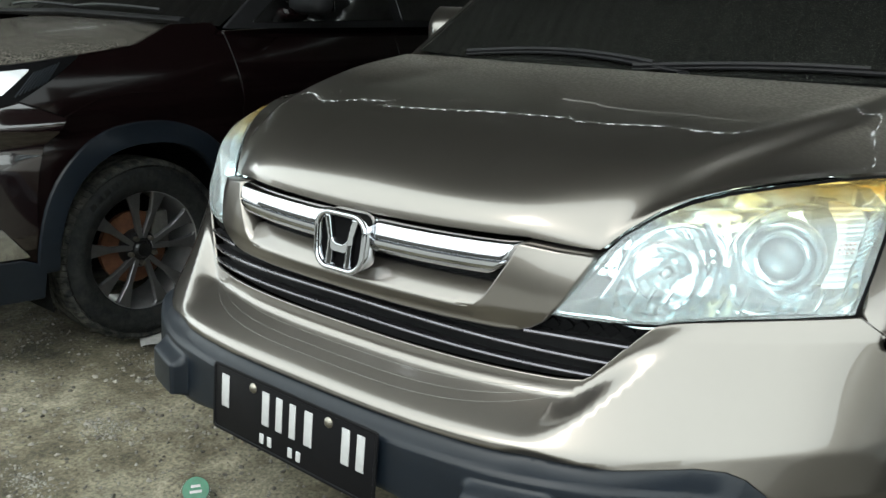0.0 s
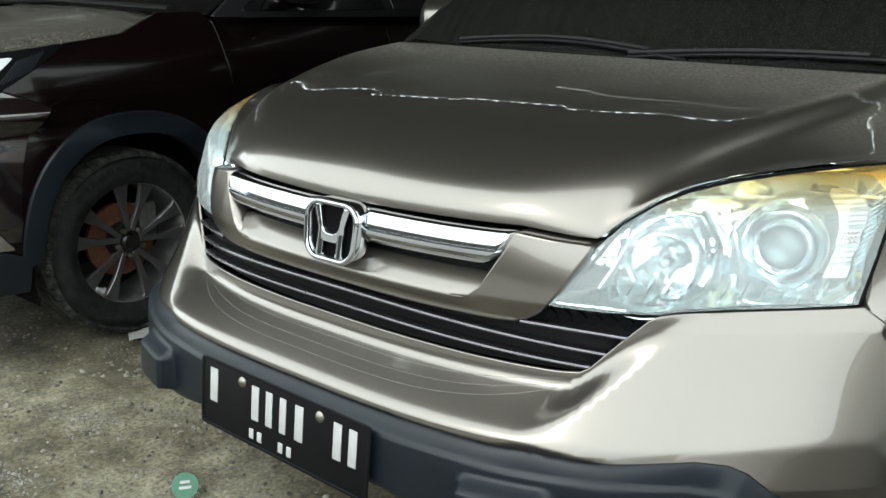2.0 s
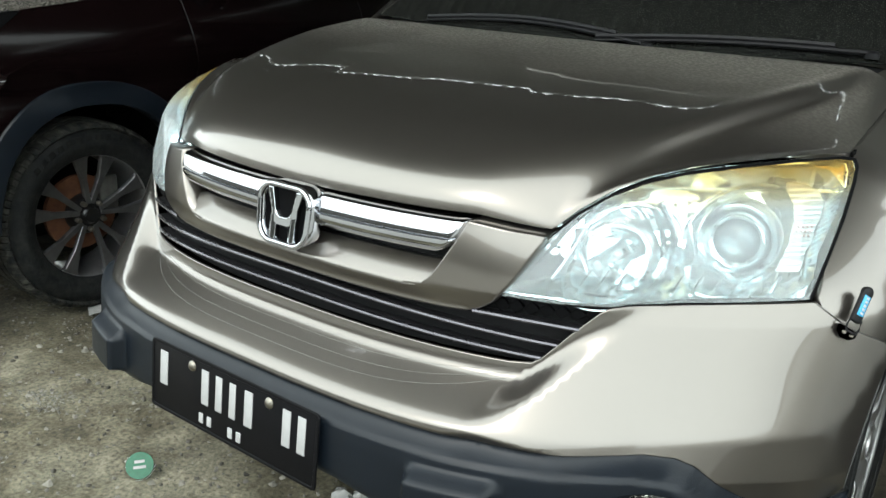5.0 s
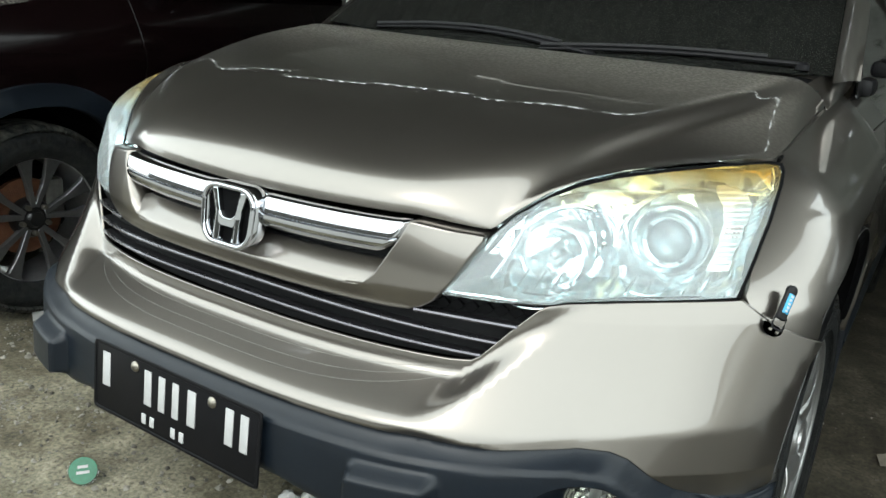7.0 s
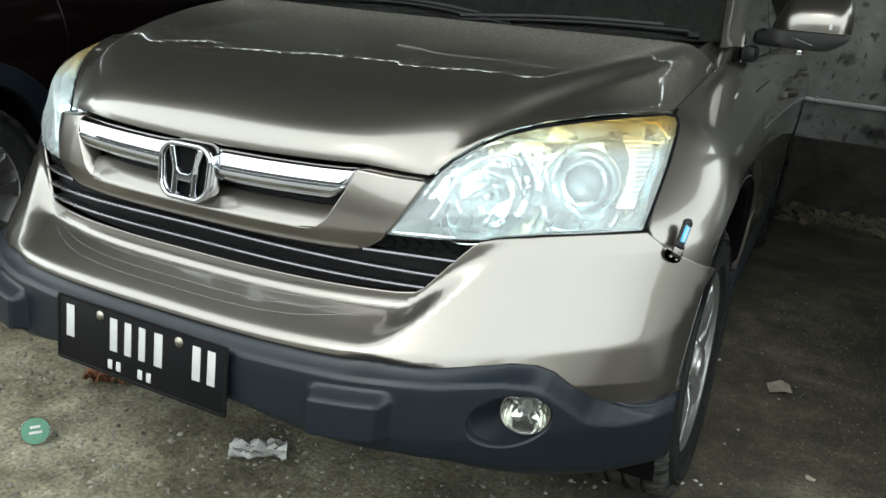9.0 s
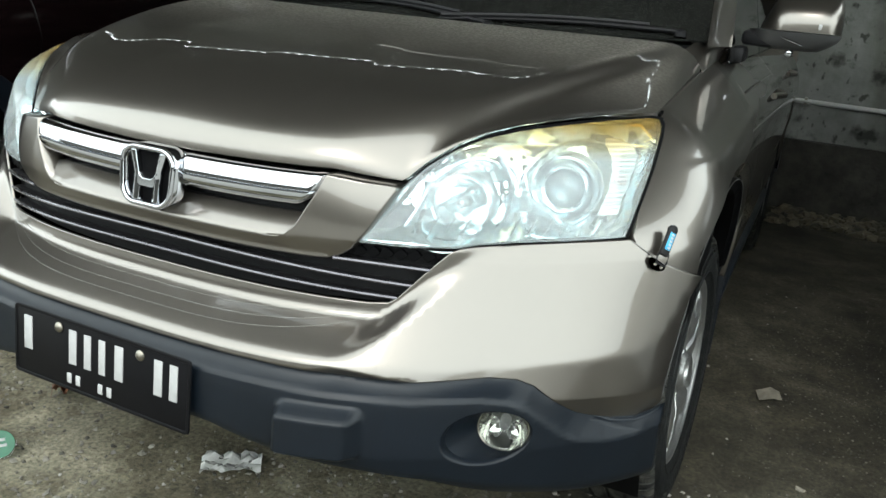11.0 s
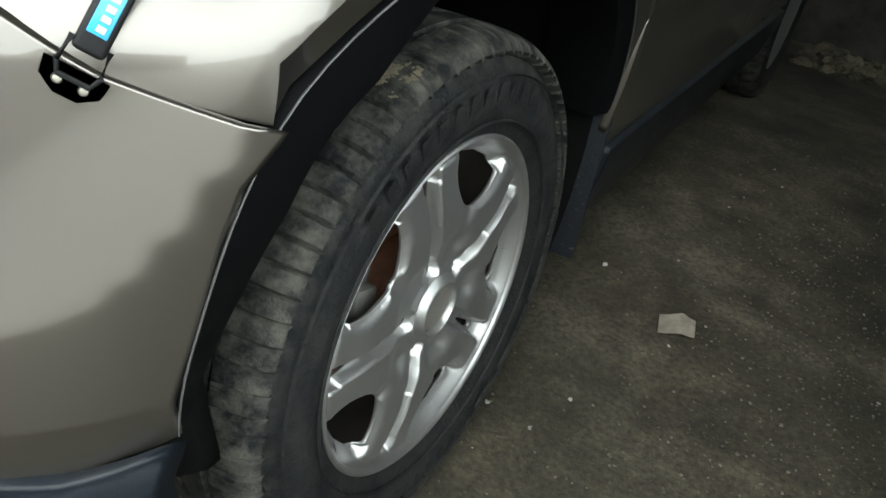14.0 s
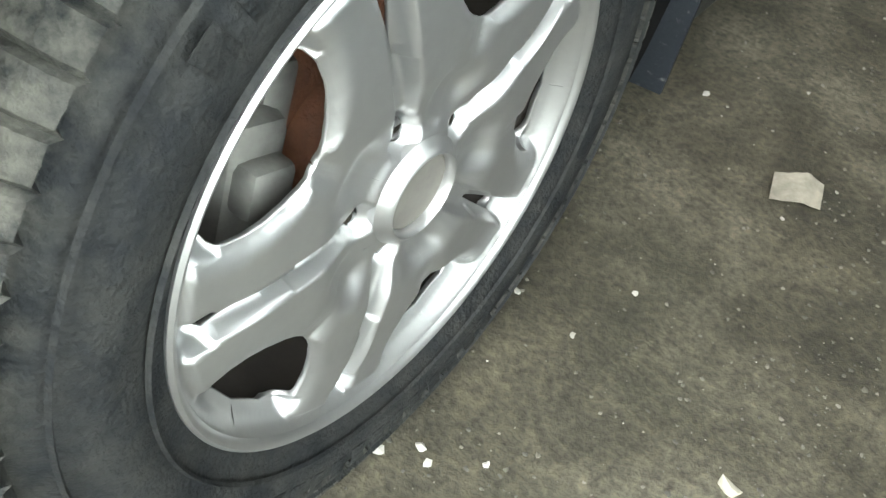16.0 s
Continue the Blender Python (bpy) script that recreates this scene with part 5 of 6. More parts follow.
for s in (1, -1):
    flap = grid_sheet(lambda x, z: Vector((s * x, 1.452 + 0.06 * (z - 0.45) ** 2 + 0.012 * math.sin(x * 14), z)), [0.70 + 0.212 * k / 8 for k in range(9)], [0.205 + 0.40 * k / 12 for k in range(13)], (0, 1, 0), depth=0.006)
    part("mud_flap", flap, MUDDY, car, "dark mud flap splashed with dried mud")
    for z in (0.50,):
        part("flap_screw", moved(lathe([(-0.012, 0.0), (-0.010, 0.006), (-0.006, 0.010), (0, 0.010)], 12, "Y"), pose(s * 0.885, 1.452, z)), SCREW, car)

# ---- the dark maroon car beside it ----
dark = thing("car", "very dark maroon SUV with black wheel arches, parked alongside", "car", (-2.47, 2.0, 0))
DX = -1.60


def dflank(y, z, lx=DX):
    w = 0.0
    w -= 0.14 * max(0, (z - 0.85) / 0.4) ** 2
    w -= 0.04 * max(0, (0.5 - z) / 0.3)
    w -= 0.55 * max(0, 0.50 - y) ** 1.8
    w -= 0.015 * math.exp(-((z - 0.80 - 0.03 * y) / 0.05) ** 2)
    return lx + w


def dside(off=0.0):
    return lambda y, z: Vector((dflank(y, z) + off + 2.47, y - 2.0, z))


def dpart(name, bm, mat, parent=None, label=""):
    ob = part(name, bm, mat, parent or dark, label)
    return ob


DA = (0.775, 0.36)
darch = arch(0.42, 0.445, 0.36, 26, 0, 180, DA[0])
dpart("fender", panel([(-0.12, 0.55), (-0.12, 0.78), (0.10, 0.90), (0.33, 0.935), (0.54, 1.065), (0.786, 1.10), (0.95, 1.17), (1.14, 1.18), (1.175, 1.14), (1.21, 0.90), (1.22, 0.36), (1.205, 0.36)] + [p for p in reversed(darch) if p[1] > 0.365] + [(0.345, 0.365), (0.30, 0.38), (-0.05, 0.40)], dside(), (-1, 0, 0), (0.03, 0.025)), MAROON)
ring_o, ring_i = arch(0.425, 0.475, 0.36, 30, 0, 180, DA[0]), arch(0.365, 0.405, 0.36, 30, 0, 180, DA[0])
dpart("arch_trim", panel(ring_o + ring_i[::-1], dside(0.012), (-1, 0, 0), (0.04, 0.04), roll=0.004, depth=0.06), CLADDING, None, "matt dark plastic wheel arch trim")
dpart("front_door", panel([(1.225, 0.36), (2.19, 0.36), (2.215, 0.8), (2.20, 1.20), (1.185, 1.15), (1.22, 0.90)], dside(), (-1, 0, 0), (0.05, 0.04)), MAROON)
dpart("rear_door", panel([(2.195, 0.36), (2.9, 0.36), (3.1, 0.7), (3.1, 1.22), (2.205, 1.205), (2.22, 0.8)], dside(), (-1, 0, 0), (0.06, 0.05)), MAROON)
dpart("rear_quarter", panel([(3.1, 0.72)] + [p for p in arch(0.41, 0.43, 0.36, 14, 0, 180, 3.5) if p[1] > 0.4] + [(4.2, 0.4), (4.25, 1.2), (3.11, 1.22)], dside(), (-1, 0, 0), (0.08, 0.06)), MAROON)
dpart("sill", panel([(1.21, 0.22), (3.05, 0.22), (3.05, 0.35), (1.21, 0.35)], dside(0.015), (-1, 0, 0), (0.1, 0.04), depth=0.05), CLADDING)
dpart("front_sill", panel([(-0.2, 0.26), (0.36, 0.27), (0.37, 0.38), (0.30, 0.41), (-0.2, 0.40)], dside(0.012), (-1, 0, 0), (0.06, 0.04), depth=0.05), CLADDING)


def dtop(x, v):
    y = -0.05 + 1.15 * v
    ax = abs(x)
    return Vector((x * (0.80 + 0.02 * v), y + 0.10 * (ax / 0.85) ** 2 - 2.0, 0.95 + 0.24 * v ** 0.5 - 0.05 * (ax / 0.85) ** 3))


dpart("hood", grid_sheet(dtop, [-0.93 + 1.86 * k / 24 for k in range(25)], [k / 20 for k in range(21)], (0, 0, -1)), MAROON_HOOD, None, "dusty dark hood")
dpart("front_bumper", grid_sheet(lambda x, z: Vector((x, -0.18 + 0.30 * (abs(x) / 0.85) ** 3.0 - 2.0, z)), [-0.86 + 1.72 * k / 24 for k in range(25)], [0.28 + 0.64 * k / 14 for k in range(15)], (0, 1, 0)), MAROON)
dpart("windscreen", grid_sheet(lambda x, v: Vector((x * (0.78 - 0.12 * v), 1.05 + 0.12 * x * x + 0.85 * v - 2.0, 1.17 + 0.50 * v)), [-1 + 2 * k / 16 for k in range(17)], [k / 10 for k in range(11)], (0, 0.5, -0.5), depth=0.006), TINTED)
dpart("cowl", tube([(-0.72, 1.06 - 2, 1.185), (0, 1.0 - 2, 1.20), (0.72, 1.06 - 2, 1.185)], 0.03, 8, flat=0.5), BLACK)
dpart("roof", grid_sheet(lambda x, v: Vector((x * 0.66, 1.88 + 2.2 * v - 2.0, 1.66 + 0.04 * math.sin(math.pi * v) - 0.03 * x * x)), [-1 + 2 * k / 10 for k in range(11)], [k / 10 for k in range(11)], (0, 0, -1)), MAROON)
dgl = lambda y, z: Vector((0.87 - 0.10 * max(0, 1.2 - z) - 0.45 * (z - 1.18) - 0.03, y - 2.0, z))
dpart("side_window", panel([(1.30, 1.19), (2.17, 1.215), (2.15, 1.62), (2.0, 1.62)], dgl, (-1, 0, 0), (0.08, 0.08), depth=0.006), TINTED, None, "dark tinted side window")
dpart("side_window", panel([(2.24, 1.215), (3.1, 1.23), (3.0, 1.60), (2.22, 1.62)], dgl, (-1, 0, 0), (0.08, 0.08), depth=0.006), TINTED, None, "dark tinted side window")
dpart("window_frame", panel([(1.16, 1.165), (3.2, 1.20), (3.9, 1.25), (3.6, 1.64), (2.0, 1.67), (1.85, 1.62)], lambda y, z: dgl(y, z) + Vector((-0.006, 0, 0)), (-1, 0, 0), (0.1, 0.08), depth=0.02), BLACK)
dpart("tail_panel", grid_sheet(lambda x, z: Vector((x, 4.3 - 0.15 * x * x - 0.3 * max(z - 1.0, 0) - 2.0, z)), [-0.83 + 1.66 * k / 10 for k in range(11)], [0.35 + 1.3 * k / 10 for k in range(11)], (0, -1, 0), depth=0.03), MAROON)
dpart("far_side", grid_sheet(lambda y, z: Vector((-0.85 - 0.0 + 0.14 * max(0, (z - 0.85) / 0.4) ** 2, y - 2.0, z)), [0.2 + 4.0 * k / 20 for k in range(21)], [0.3 + 0.9 * k / 8 for k in range(9)], (1, 0, 0)), MAROON)
dpart("underbody", box((1.3, 3.6, 0.1), (0, 0.1, 0.3), 0.03), INNER)
lampb = dpart("headlight", panel([(0.10, 0.92), (0.284, 0.918), (0.335, 0.933), (0.441, 0.995), (0.552, 1.067), (0.41, 1.047), (0.306, 1.035), (0.10, 1.01)], dside(0.006), (-1, 0, 0), (0.03, 0.02), depth=0.03), TRIM, None, "dark headlight with a bright white strip")
dpart("light_strip", panel([(0.12, 0.94), (0.29, 0.953), (0.306, 0.966), (0.379, 1.027), (0.303, 1.020), (0.12, 1.005)], dside(0.012), (-1, 0, 0), (0.03, 0.02), depth=0.01), material("white_lamp", (0.85, 0.87, 0.9), 0.15, 0.3, 0.8, 20, 0.1), lampb, "white lit strip")
for k in range(8):
    dpart("rib", tube([dside(0.010)(0.325 + 0.014 * k, 0.945 + 0.006 * k), dside(0.010)(0.395 + 0.012 * k, 1.02 + 0.004 * k)], 0.0022, 6), CLADDING, lampb)
GLOSSY = material("glossy_dark_maroon", (0.006, 0.0028, 0.0032), 0.1, 0, 1.0, 5, 0.3)
dpart("bumper_corner", panel([(0.05, 0.905), (0.28, 0.910), (0.335, 0.925), (0.465, 0.872), (0.43, 0.82), (0.396, 0.788), (0.37, 0.70), (0.355, 0.60), (0.345, 0.45), (0.05, 0.42)], lambda y, z: dside(0.004)(y, z) + Vector((0.030 * math.exp(-((z - 0.84) / 0.045) ** 2), 0, 0)), (-1, 0, 0), (0.02, 0.015)), GLOSSY, None, "glossy bumper corner")
dpart("fog_lamp", panel([(0.10, 0.56), (0.245, 0.525), (0.318, 0.425), (0.10, 0.42)], dside(0.016), (-1, 0, 0), (0.03, 0.02), depth=0.02), CHROME, None, "chrome fog lamp trim")
dpart("crease", tube([dside(0.001)(y, z) for y, z in chaikin([(0.470, 0.872), (0.557, 0.917), (0.66, 0.936), (0.761, 0.942), (0.95, 0.935)], 3, False)], 0.0022, 6), MAROON)
dpart("panel_gap", tube([dside(0.002)(y, z) for y, z in chaikin([(0.330, 0.931), (0.40, 0.905), (0.470, 0.873)], 2, False)], 0.002, 6), INNER)
for k, (x0, x1, z) in enumerate(((0.55, -0.10, 1.222), (-0.05, -0.62, 1.222))):
    dpart("wiper", tube([(x0 + (x1 - x0) * u / 10, 1.02 - 2.0 + 0.05 * abs(u - 5) / 5, z + 0.012 * math.sin(math.pi * u / 10)) for u in range(11)], 0.008, 6), BLACK)
mb = dpart("wing_mirror", box((0.16, 0.12, 0.05), (0.80, 1.50 - 2.0, 1.225), 0.02), MAROON, None, "black wing mirror")
dpart("mirror_shell", box((0.20, 0.11, 0.13), (0.93, 1.52 - 2.0, 1.29), 0.045, segs=4), BLACK, mb)
dpart("mirror_glass", box((0.16, 0.004, 0.10), (0.93, 1.577 - 2.0, 1.29), 0.001), CHROME, mb)


def slim_wheel(parent, at, turn=(0, 0, 0)):
    """Black and machined wheel with five pairs of slim spokes."""
    w = node("wheel", parent, at, turn)
    part("tyre", tyre_mesh(0.348, 0.232, 0.205), RUBBER, w, "dusty black tyre with raised sidewall writing")
    part("sidewall_marking", sidewall_marks(0.298, 0.1035, ((140, 62, 11),), 0.024), RUBBER, w)
    part("sidewall_marking", sidewall_marks(0.290, 0.1035, ((-50, -95, 9),), 0.014), RUBBER, w)
    part("rim", lathe([(0.072, 0.224), (0.080, 0.230), (0.086, 0.236), (0.078, 0.240), (0.05, 0.226), (0.0, 0.210), (-0.1, 0.210)], 96), MACHINED, w, "bright machined rim edge")
    part("hub", lathe([(0.055, 0.0), (0.055, 0.026), (0.052, 0.03), (0.045, 0.034), (0.04, 0.065), (0.025, 0.074), (0.0, 0.074)], 40), DARKALLOY, w)
    part("cap", lathe([(0.058, 0.0), (0.058, 0.018), (0.060, 0.022), (0.060, 0.026), (0.054, 0.028)], 32), DARKALLOY, w, "dark centre cap with a ring")
    for k in range(5):
        c = 12 + 72 * k
        for d in (-1, 1):
            a0, a1 = c + d * 9, c + d * 14
            p = [polar(0.045, a0 - 9), polar(0.045, a0 + 9), polar(0.14, a1 + 3.4), polar(0.215, a1 + 6.5), polar(0.226, a1 + 9), polar(0.226, a1 - 9), polar(0.215, a1 - 6), polar(0.14, a1 - 3.4)]
            part("spoke", panel(p, lambda y, z: Vector((0.048 + 0.10 * max(0, math.hypot(y, z) - 0.06), y, z)), (-1, 0, 0), (0.012, 0.012), roll=0.002, depth=0.02, edge=0.01), SLIM, w)
        y, z = polar(0.052, c + 36)
        part("lug_nut", moved(lathe([(0.0, 0.010), (0.020, 0.010), (0.026, 0.008), (0.027, 0.0)], 6), pose(0.036, y, z)), SCREW, w)
    part("brake_disc", lathe([(-0.01, 0.05), (-0.01, 0.14), (-0.03, 0.14), (-0.03, 0.05)], 40), RUST, w, "rusty brake disc")
    part("brake_caliper", box((0.05, 0.08, 0.14), (-0.005, 0.10, 0.06), 0.014), IRON, w)
    return w


slim_wheel(dark, (0.735, DA[0] - 2.0, 0.345))
for x, y in ((-0.72, DA[0] - 2.0), (0.735, 1.5), (-0.72, 1.5)):
    w = node("wheel", dark, (x, y, 0.345), (0, 0, 0 if x > 0 else 180))
    part("tyre", tyre_mesh(0.348, 0.232, 0.205), RUBBER, w)
    part("rim", lathe([(0.03, 0.0), (0.05, 0.1), (0.06, 0.2), (0.086, 0.236), (0.0, 0.21), (-0.1, 0.21)], 48), DARKALLOY, w)
lin = bmesh.new()
rows = [[lin.verts.new((x, y - 2.0, z)) for x in (0.84, 0.45)] for y, z in arch(0.40, 0.43, 0.34, 20, -15, 195, DA[0])]
for a, b in zip(rows, rows[1:]):
    lin.faces.new((a[0], a[1], b[1], b[0]))
dpart("arch_lining", lin, INNER)

# ---- the grey car on the other side ----
third = thing("car", "grey car with black sills, parked by the wall", "car", (2.5, 2.6, 0))
TX = 1.68 - 2.5


def tside(off=0.0):
    return lambda y, z: Vector((TX - off + 0.16 * max(0, (z - 0.8) / 0.4) ** 2 + 0.03 * max(0, (0.45 - z) / 0.2), y - 2.6, z))


for name, pts in (("front_door", [(1.67, 0.40), (2.35, 0.40), (2.38, 1.0), (1.63, 0.98)]), ("rear_door", [(2.37, 0.40), (3.05, 0.40), (3.32, 0.72), (3.32, 1.02), (2.40, 1.0)]), ("fender", [(0.75, 0.45), (0.78, 0.90), (1.62, 0.98), (1.66, 0.38)] + [p for p in reversed(arch(0.34, 0.36, 0.32, 14, 0, 180, 1.28)) if p[1] > 0.4]), ("rear_quarter", [(3.33, 0.72)] + [p for p in arch(0.36, 0.38, 0.32, 18, 0, 180, 3.68) if p[1] > 0.4 and p[0] > 3.4] + [(4.05, 0.42), (4.5, 0.45), (4.52, 1.0), (3.34, 1.02)])):
    part(name, panel(pts, tside(), (1, 0, 0), (0.06, 0.05)), GREYCAR, third)
part("sill", panel([(1.66, 0.20), (3.28, 0.20), (3.30, 0.37), (1.66, 0.39)], tside(0.012), (1, 0, 0), (0.1, 0.04), depth=0.05), material("pale_sill", (0.42, 0.43, 0.42), 0.4, 0, 0.3, 9, 0.3), third, "pale scuffed side sill")
part("hood", grid_sheet(lambda x, v: Vector((x, 0.74 + 0.75 * v - 2.6, 0.86 + 0.14 * v ** 0.6 - 0.03 * x * x)), [-0.72 + 1.44 * k / 12 for k in range(13)], [k / 8 for k in range(9)], (0, 0, -1)), GREYCAR, third)
part("front_bumper", grid_sheet(lambda x, z: Vector((x, 0.62 + 0.2 * (abs(x) / 0.8) ** 3 - 2.6, z)), [-0.80 + 1.6 * k / 12 for k in range(13)], [0.25 + 0.6 * k / 8 for k in range(9)], (0, 1, 0)), GREYCAR, third)
part("cabin_glass", grid_sheet(lambda u, v: Vector(((-0.70 + 0.12 * v), 1.5 + 0.35 * v + (2.65 - 0.7 * v) * u - 2.6, 1.0 + 0.42 * v)), [k / 12 for k in range(13)], [k / 6 for k in range(7)], (1, 0, 0), depth=0.01), TINTED, third)
part("windscreen", grid_sheet(lambda x, v: Vector((x * (0.70 - 0.10 * v), 1.45 + 0.5 * v - 2.6, 1.0 + 0.42 * v)), [-1 + 2 * k / 8 for k in range(9)], [k / 6 for k in range(7)], (0, 1, 0), depth=0.01), TINTED, third)
part("roof", grid_sheet(lambda x, v: Vector((x * 0.60, 1.9 + 2.05 * v - 2.6, 1.42 + 0.04 * math.sin(math.pi * v))), [-1 + 2 * k / 8 for k in range(9)], [k / 8 for k in range(9)], (0, 0, -1)), GREYCAR, third)
part("far_side", grid_sheet(lambda y, z: Vector((0.80, y - 2.6, z)), [0.85 + 3.65 * k / 10 for k in range(11)], [0.3 + 0.7 * k / 6 for k in range(7)], (-1, 0, 0)), GREYCAR, third)
part("tail_panel", grid_sheet(lambda x, z: Vector((x, 4.5 - 2.6, z)), [-0.80 + 1.6 * k / 8 for k in range(9)], [0.35 + 0.9 * k / 6 for k in range(7)], (0, -1, 0)), GREYCAR, third)
part("underbody", box((1.2, 3.4, 0.1), (0, 0.1, 0.28), 0.03), INNER, third)
for x, y in ((-0.74, 1.28 - 2.6), (0.74, 1.28 - 2.6), (-0.74, 1.08), (0.74, 1.08)):
    w = node("wheel", third, (x, y, 0.31), (0, 0, 180 if x < 0 else 0))
    part("tyre", tyre_mesh(0.315, 0.205, 0.195, 48), RUBBER, w)
    part("rim", lathe([(0.04, 0.0), (0.05, 0.06), (0.06, 0.12), (0.07, 0.18), (0.084, 0.208), (0.0, 0.19), (-0.09, 0.19)], 48), ALLOY, w)

# ---- ground ----
def soil():
    m = bpy.data.materials.new("dirty_concrete")
    m.use_nodes = True
    n, l = m.node_tree.nodes, m.node_tree.links
    p = n["Principled BSDF"]
    c = n.new("ShaderNodeTexCoord")
    t1, t2, t3 = (n.new("ShaderNodeTexNoise") for _ in range(3))
    for t, s, d in ((t1, 1.5, 7), (t2, 6, 12), (t3, 85, 12)):
        t.inputs["Scale"].default_value, t.inputs["Detail"].default_value, t.inputs["Roughness"].default_value = s, d, 0.65
        l.new(c.outputs["Object"], t.inputs["Vector"])
    r1, r2, r3 = (n.new("ShaderNodeValToRGB") for _ in range(3))
    def stops(r, *items):
        r.color_ramp.elements[0].position, r.color_ramp.elements[0].color = items[0][0], (*items[0][1], 1)
        r.color_ramp.elements[1].position, r.color_ramp.elements[1].color = items[-1][0], (*items[-1][1], 1)
        for q, col in items[1:-1]:
            r.color_ramp.elements.new(q).color = (*col, 1)
    stops(r1, (0.36, (0.050, 0.044, 0.027)), (0.5, (0.120, 0.108, 0.074)), (0.64, (0.22, 0.206, 0.158)))
    stops(r2, (0.30, (0.5, 0.48, 0.42)), (0.48, (0.9, 0.89, 0.86)), (0.72, (1.3, 1.29, 1.26)))
    stops(r3, (0.34, (0.42, 0.40, 0.36)), (0.5, (0.95, 0.95, 0.94)), (0.66, (1.45, 1.43, 1.36)))
    l.new(t1.outputs["Fac"], r1.inputs[0])
    l.new(t2.outputs["Fac"], r2.inputs[0])
    l.new(t3.outputs["Fac"], r3.inputs[0])
    prev = r1.outputs[0]
    for r in (r2, r3):
        mx = n.new("ShaderNodeMix")
        mx.data_type, mx.blend_type = "RGBA", "MULTIPLY"
        mx.inputs["Factor"].default_value = 1
        l.new(prev, mx.inputs["A"])
        l.new(r.outputs[0], mx.inputs["B"])
        prev = mx.outputs["Result"]
    t4, r4, moss = n.new("ShaderNodeTexNoise"), n.new("ShaderNodeMapRange"), n.new("ShaderNodeMix")
    t4.inputs["Scale"].default_value, t4.inputs["Detail"].default_value = 3.2, 8
    l.new(c.outputs["Object"], t4.inputs["Vector"])
    r4.inputs["From Min"].default_value, r4.inputs["From Max"].default_value, r4.inputs["To Max"].default_value = 0.55, 0.72, 0.55
    l.new(t4.outputs["Fac"], r4.inputs["Value"])
    moss.data_type = "RGBA"
    l.new(r4.outputs[0], moss.inputs["Factor"])
    l.new(prev, moss.inputs["A"])
    moss.inputs["B"].default_value = (0.033, 0.034, 0.017, 1)
    # soil darker towards +X: alley shade put into the colour over dark oily dirt
    darkening, cx, near = n.new("ShaderNodeMix"), n.new("ShaderNodeSeparateXYZ"), n.new("ShaderNodeMapRange")
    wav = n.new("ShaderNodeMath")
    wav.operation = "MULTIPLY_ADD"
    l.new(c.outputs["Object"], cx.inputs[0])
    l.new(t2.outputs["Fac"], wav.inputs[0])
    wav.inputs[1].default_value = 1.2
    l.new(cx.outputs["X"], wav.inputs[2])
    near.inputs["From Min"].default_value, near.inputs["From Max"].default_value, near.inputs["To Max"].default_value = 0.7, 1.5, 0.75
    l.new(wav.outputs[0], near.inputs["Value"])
    darkening.data_type, darkening.blend_type = "RGBA", "MULTIPLY"
    l.new(near.outputs[0], darkening.inputs["Factor"])
    l.new(moss.outputs["Result"], darkening.inputs["A"])
    darkening.inputs["B"].default_value = (0.145, 0.139, 0.118, 1)
    l.new(darkening.outputs["Result"], p.inputs["Base Color"])
    p.inputs["Roughness"].default_value = 0.9
    b = n.new("ShaderNodeBump")
    b.inputs["Strength"].default_value, b.inputs["Distance"].default_value = 0.6, 0.008
    ad = n.new("ShaderNodeMath")
    l.new(t2.outputs["Fac"], ad.inputs[0])
    l.new(t3.outputs["Fac"], ad.inputs[1])
    l.new(ad.outputs[0], b.inputs["Height"])
    l.new(b.outputs[0], p.inputs["Normal"])
    return m


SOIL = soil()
bm = bmesh.new()
NX, NY = 170, 190
rows = []
xs = [-4 + 7 * i / NX for i in range(NX + 1)]
ys = [-2.5 + 7.6 * j / NY for j in range(NY + 1)]
xs = [-4000, -200, -20] + xs + [20, 200, 4000]
ys = [-4000, -200, -20] + ys + [20, 200, 4000]


def ground_z(x, y):
    if abs(x) > 5 or abs(y) > 6:
        return -0.004
    q = Vector((x, y, 0))
    z = 0.010 * noise.noise(q * 2.1) + 0.006 * noise.noise(q * 7) + 0.003 * noise.noise(q * 21)
    return z - 0.004


for x in xs:
    rows.append([bm.verts.new((x, y, ground_z(x, y))) for y in ys])
for i in range(len(xs) - 1):
    for j in range(len(ys) - 1):
        bm.faces.new((rows[i][j], rows[i + 1][j], rows[i + 1][j + 1], rows[i][j + 1]))
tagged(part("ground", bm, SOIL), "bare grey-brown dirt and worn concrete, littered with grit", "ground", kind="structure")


# pale slab out of view, its edge set to brighten the bumper's reflections
yard = bmesh.new()
edge = dense([(-60, -1.3), (1.2, -1.1), (3.1, 0.25), (60, 0.3)], 0.25, False)
edge = [(x, y + 0.10 * noise.noise(Vector((x * 1.3, y, 2)))) for x, y in edge] + [(60, -60), (-60, -60)]
face = yard.faces.new([yard.verts.new((x, y, 0.012)) for x, y in edge])
r = bmesh.ops.extrude_face_region(yard, geom=[face])
bmesh.ops.translate(yard, vec=(0, 0, -0.05), verts=[v for v in r["geom"] if isinstance(v, bmesh.types.BMVert)])
bmesh.ops.recalc_face_normals(yard, faces=yard.faces)
tagged(part("pavement", yard, material("pale_concrete", (0.30, 0.292, 0.272), 0.9, 0, 0, 0.4, 0.25), None, smooth=False), "pale worn concrete of the unseen yard, added for reflections", "pavement", kind="structure")


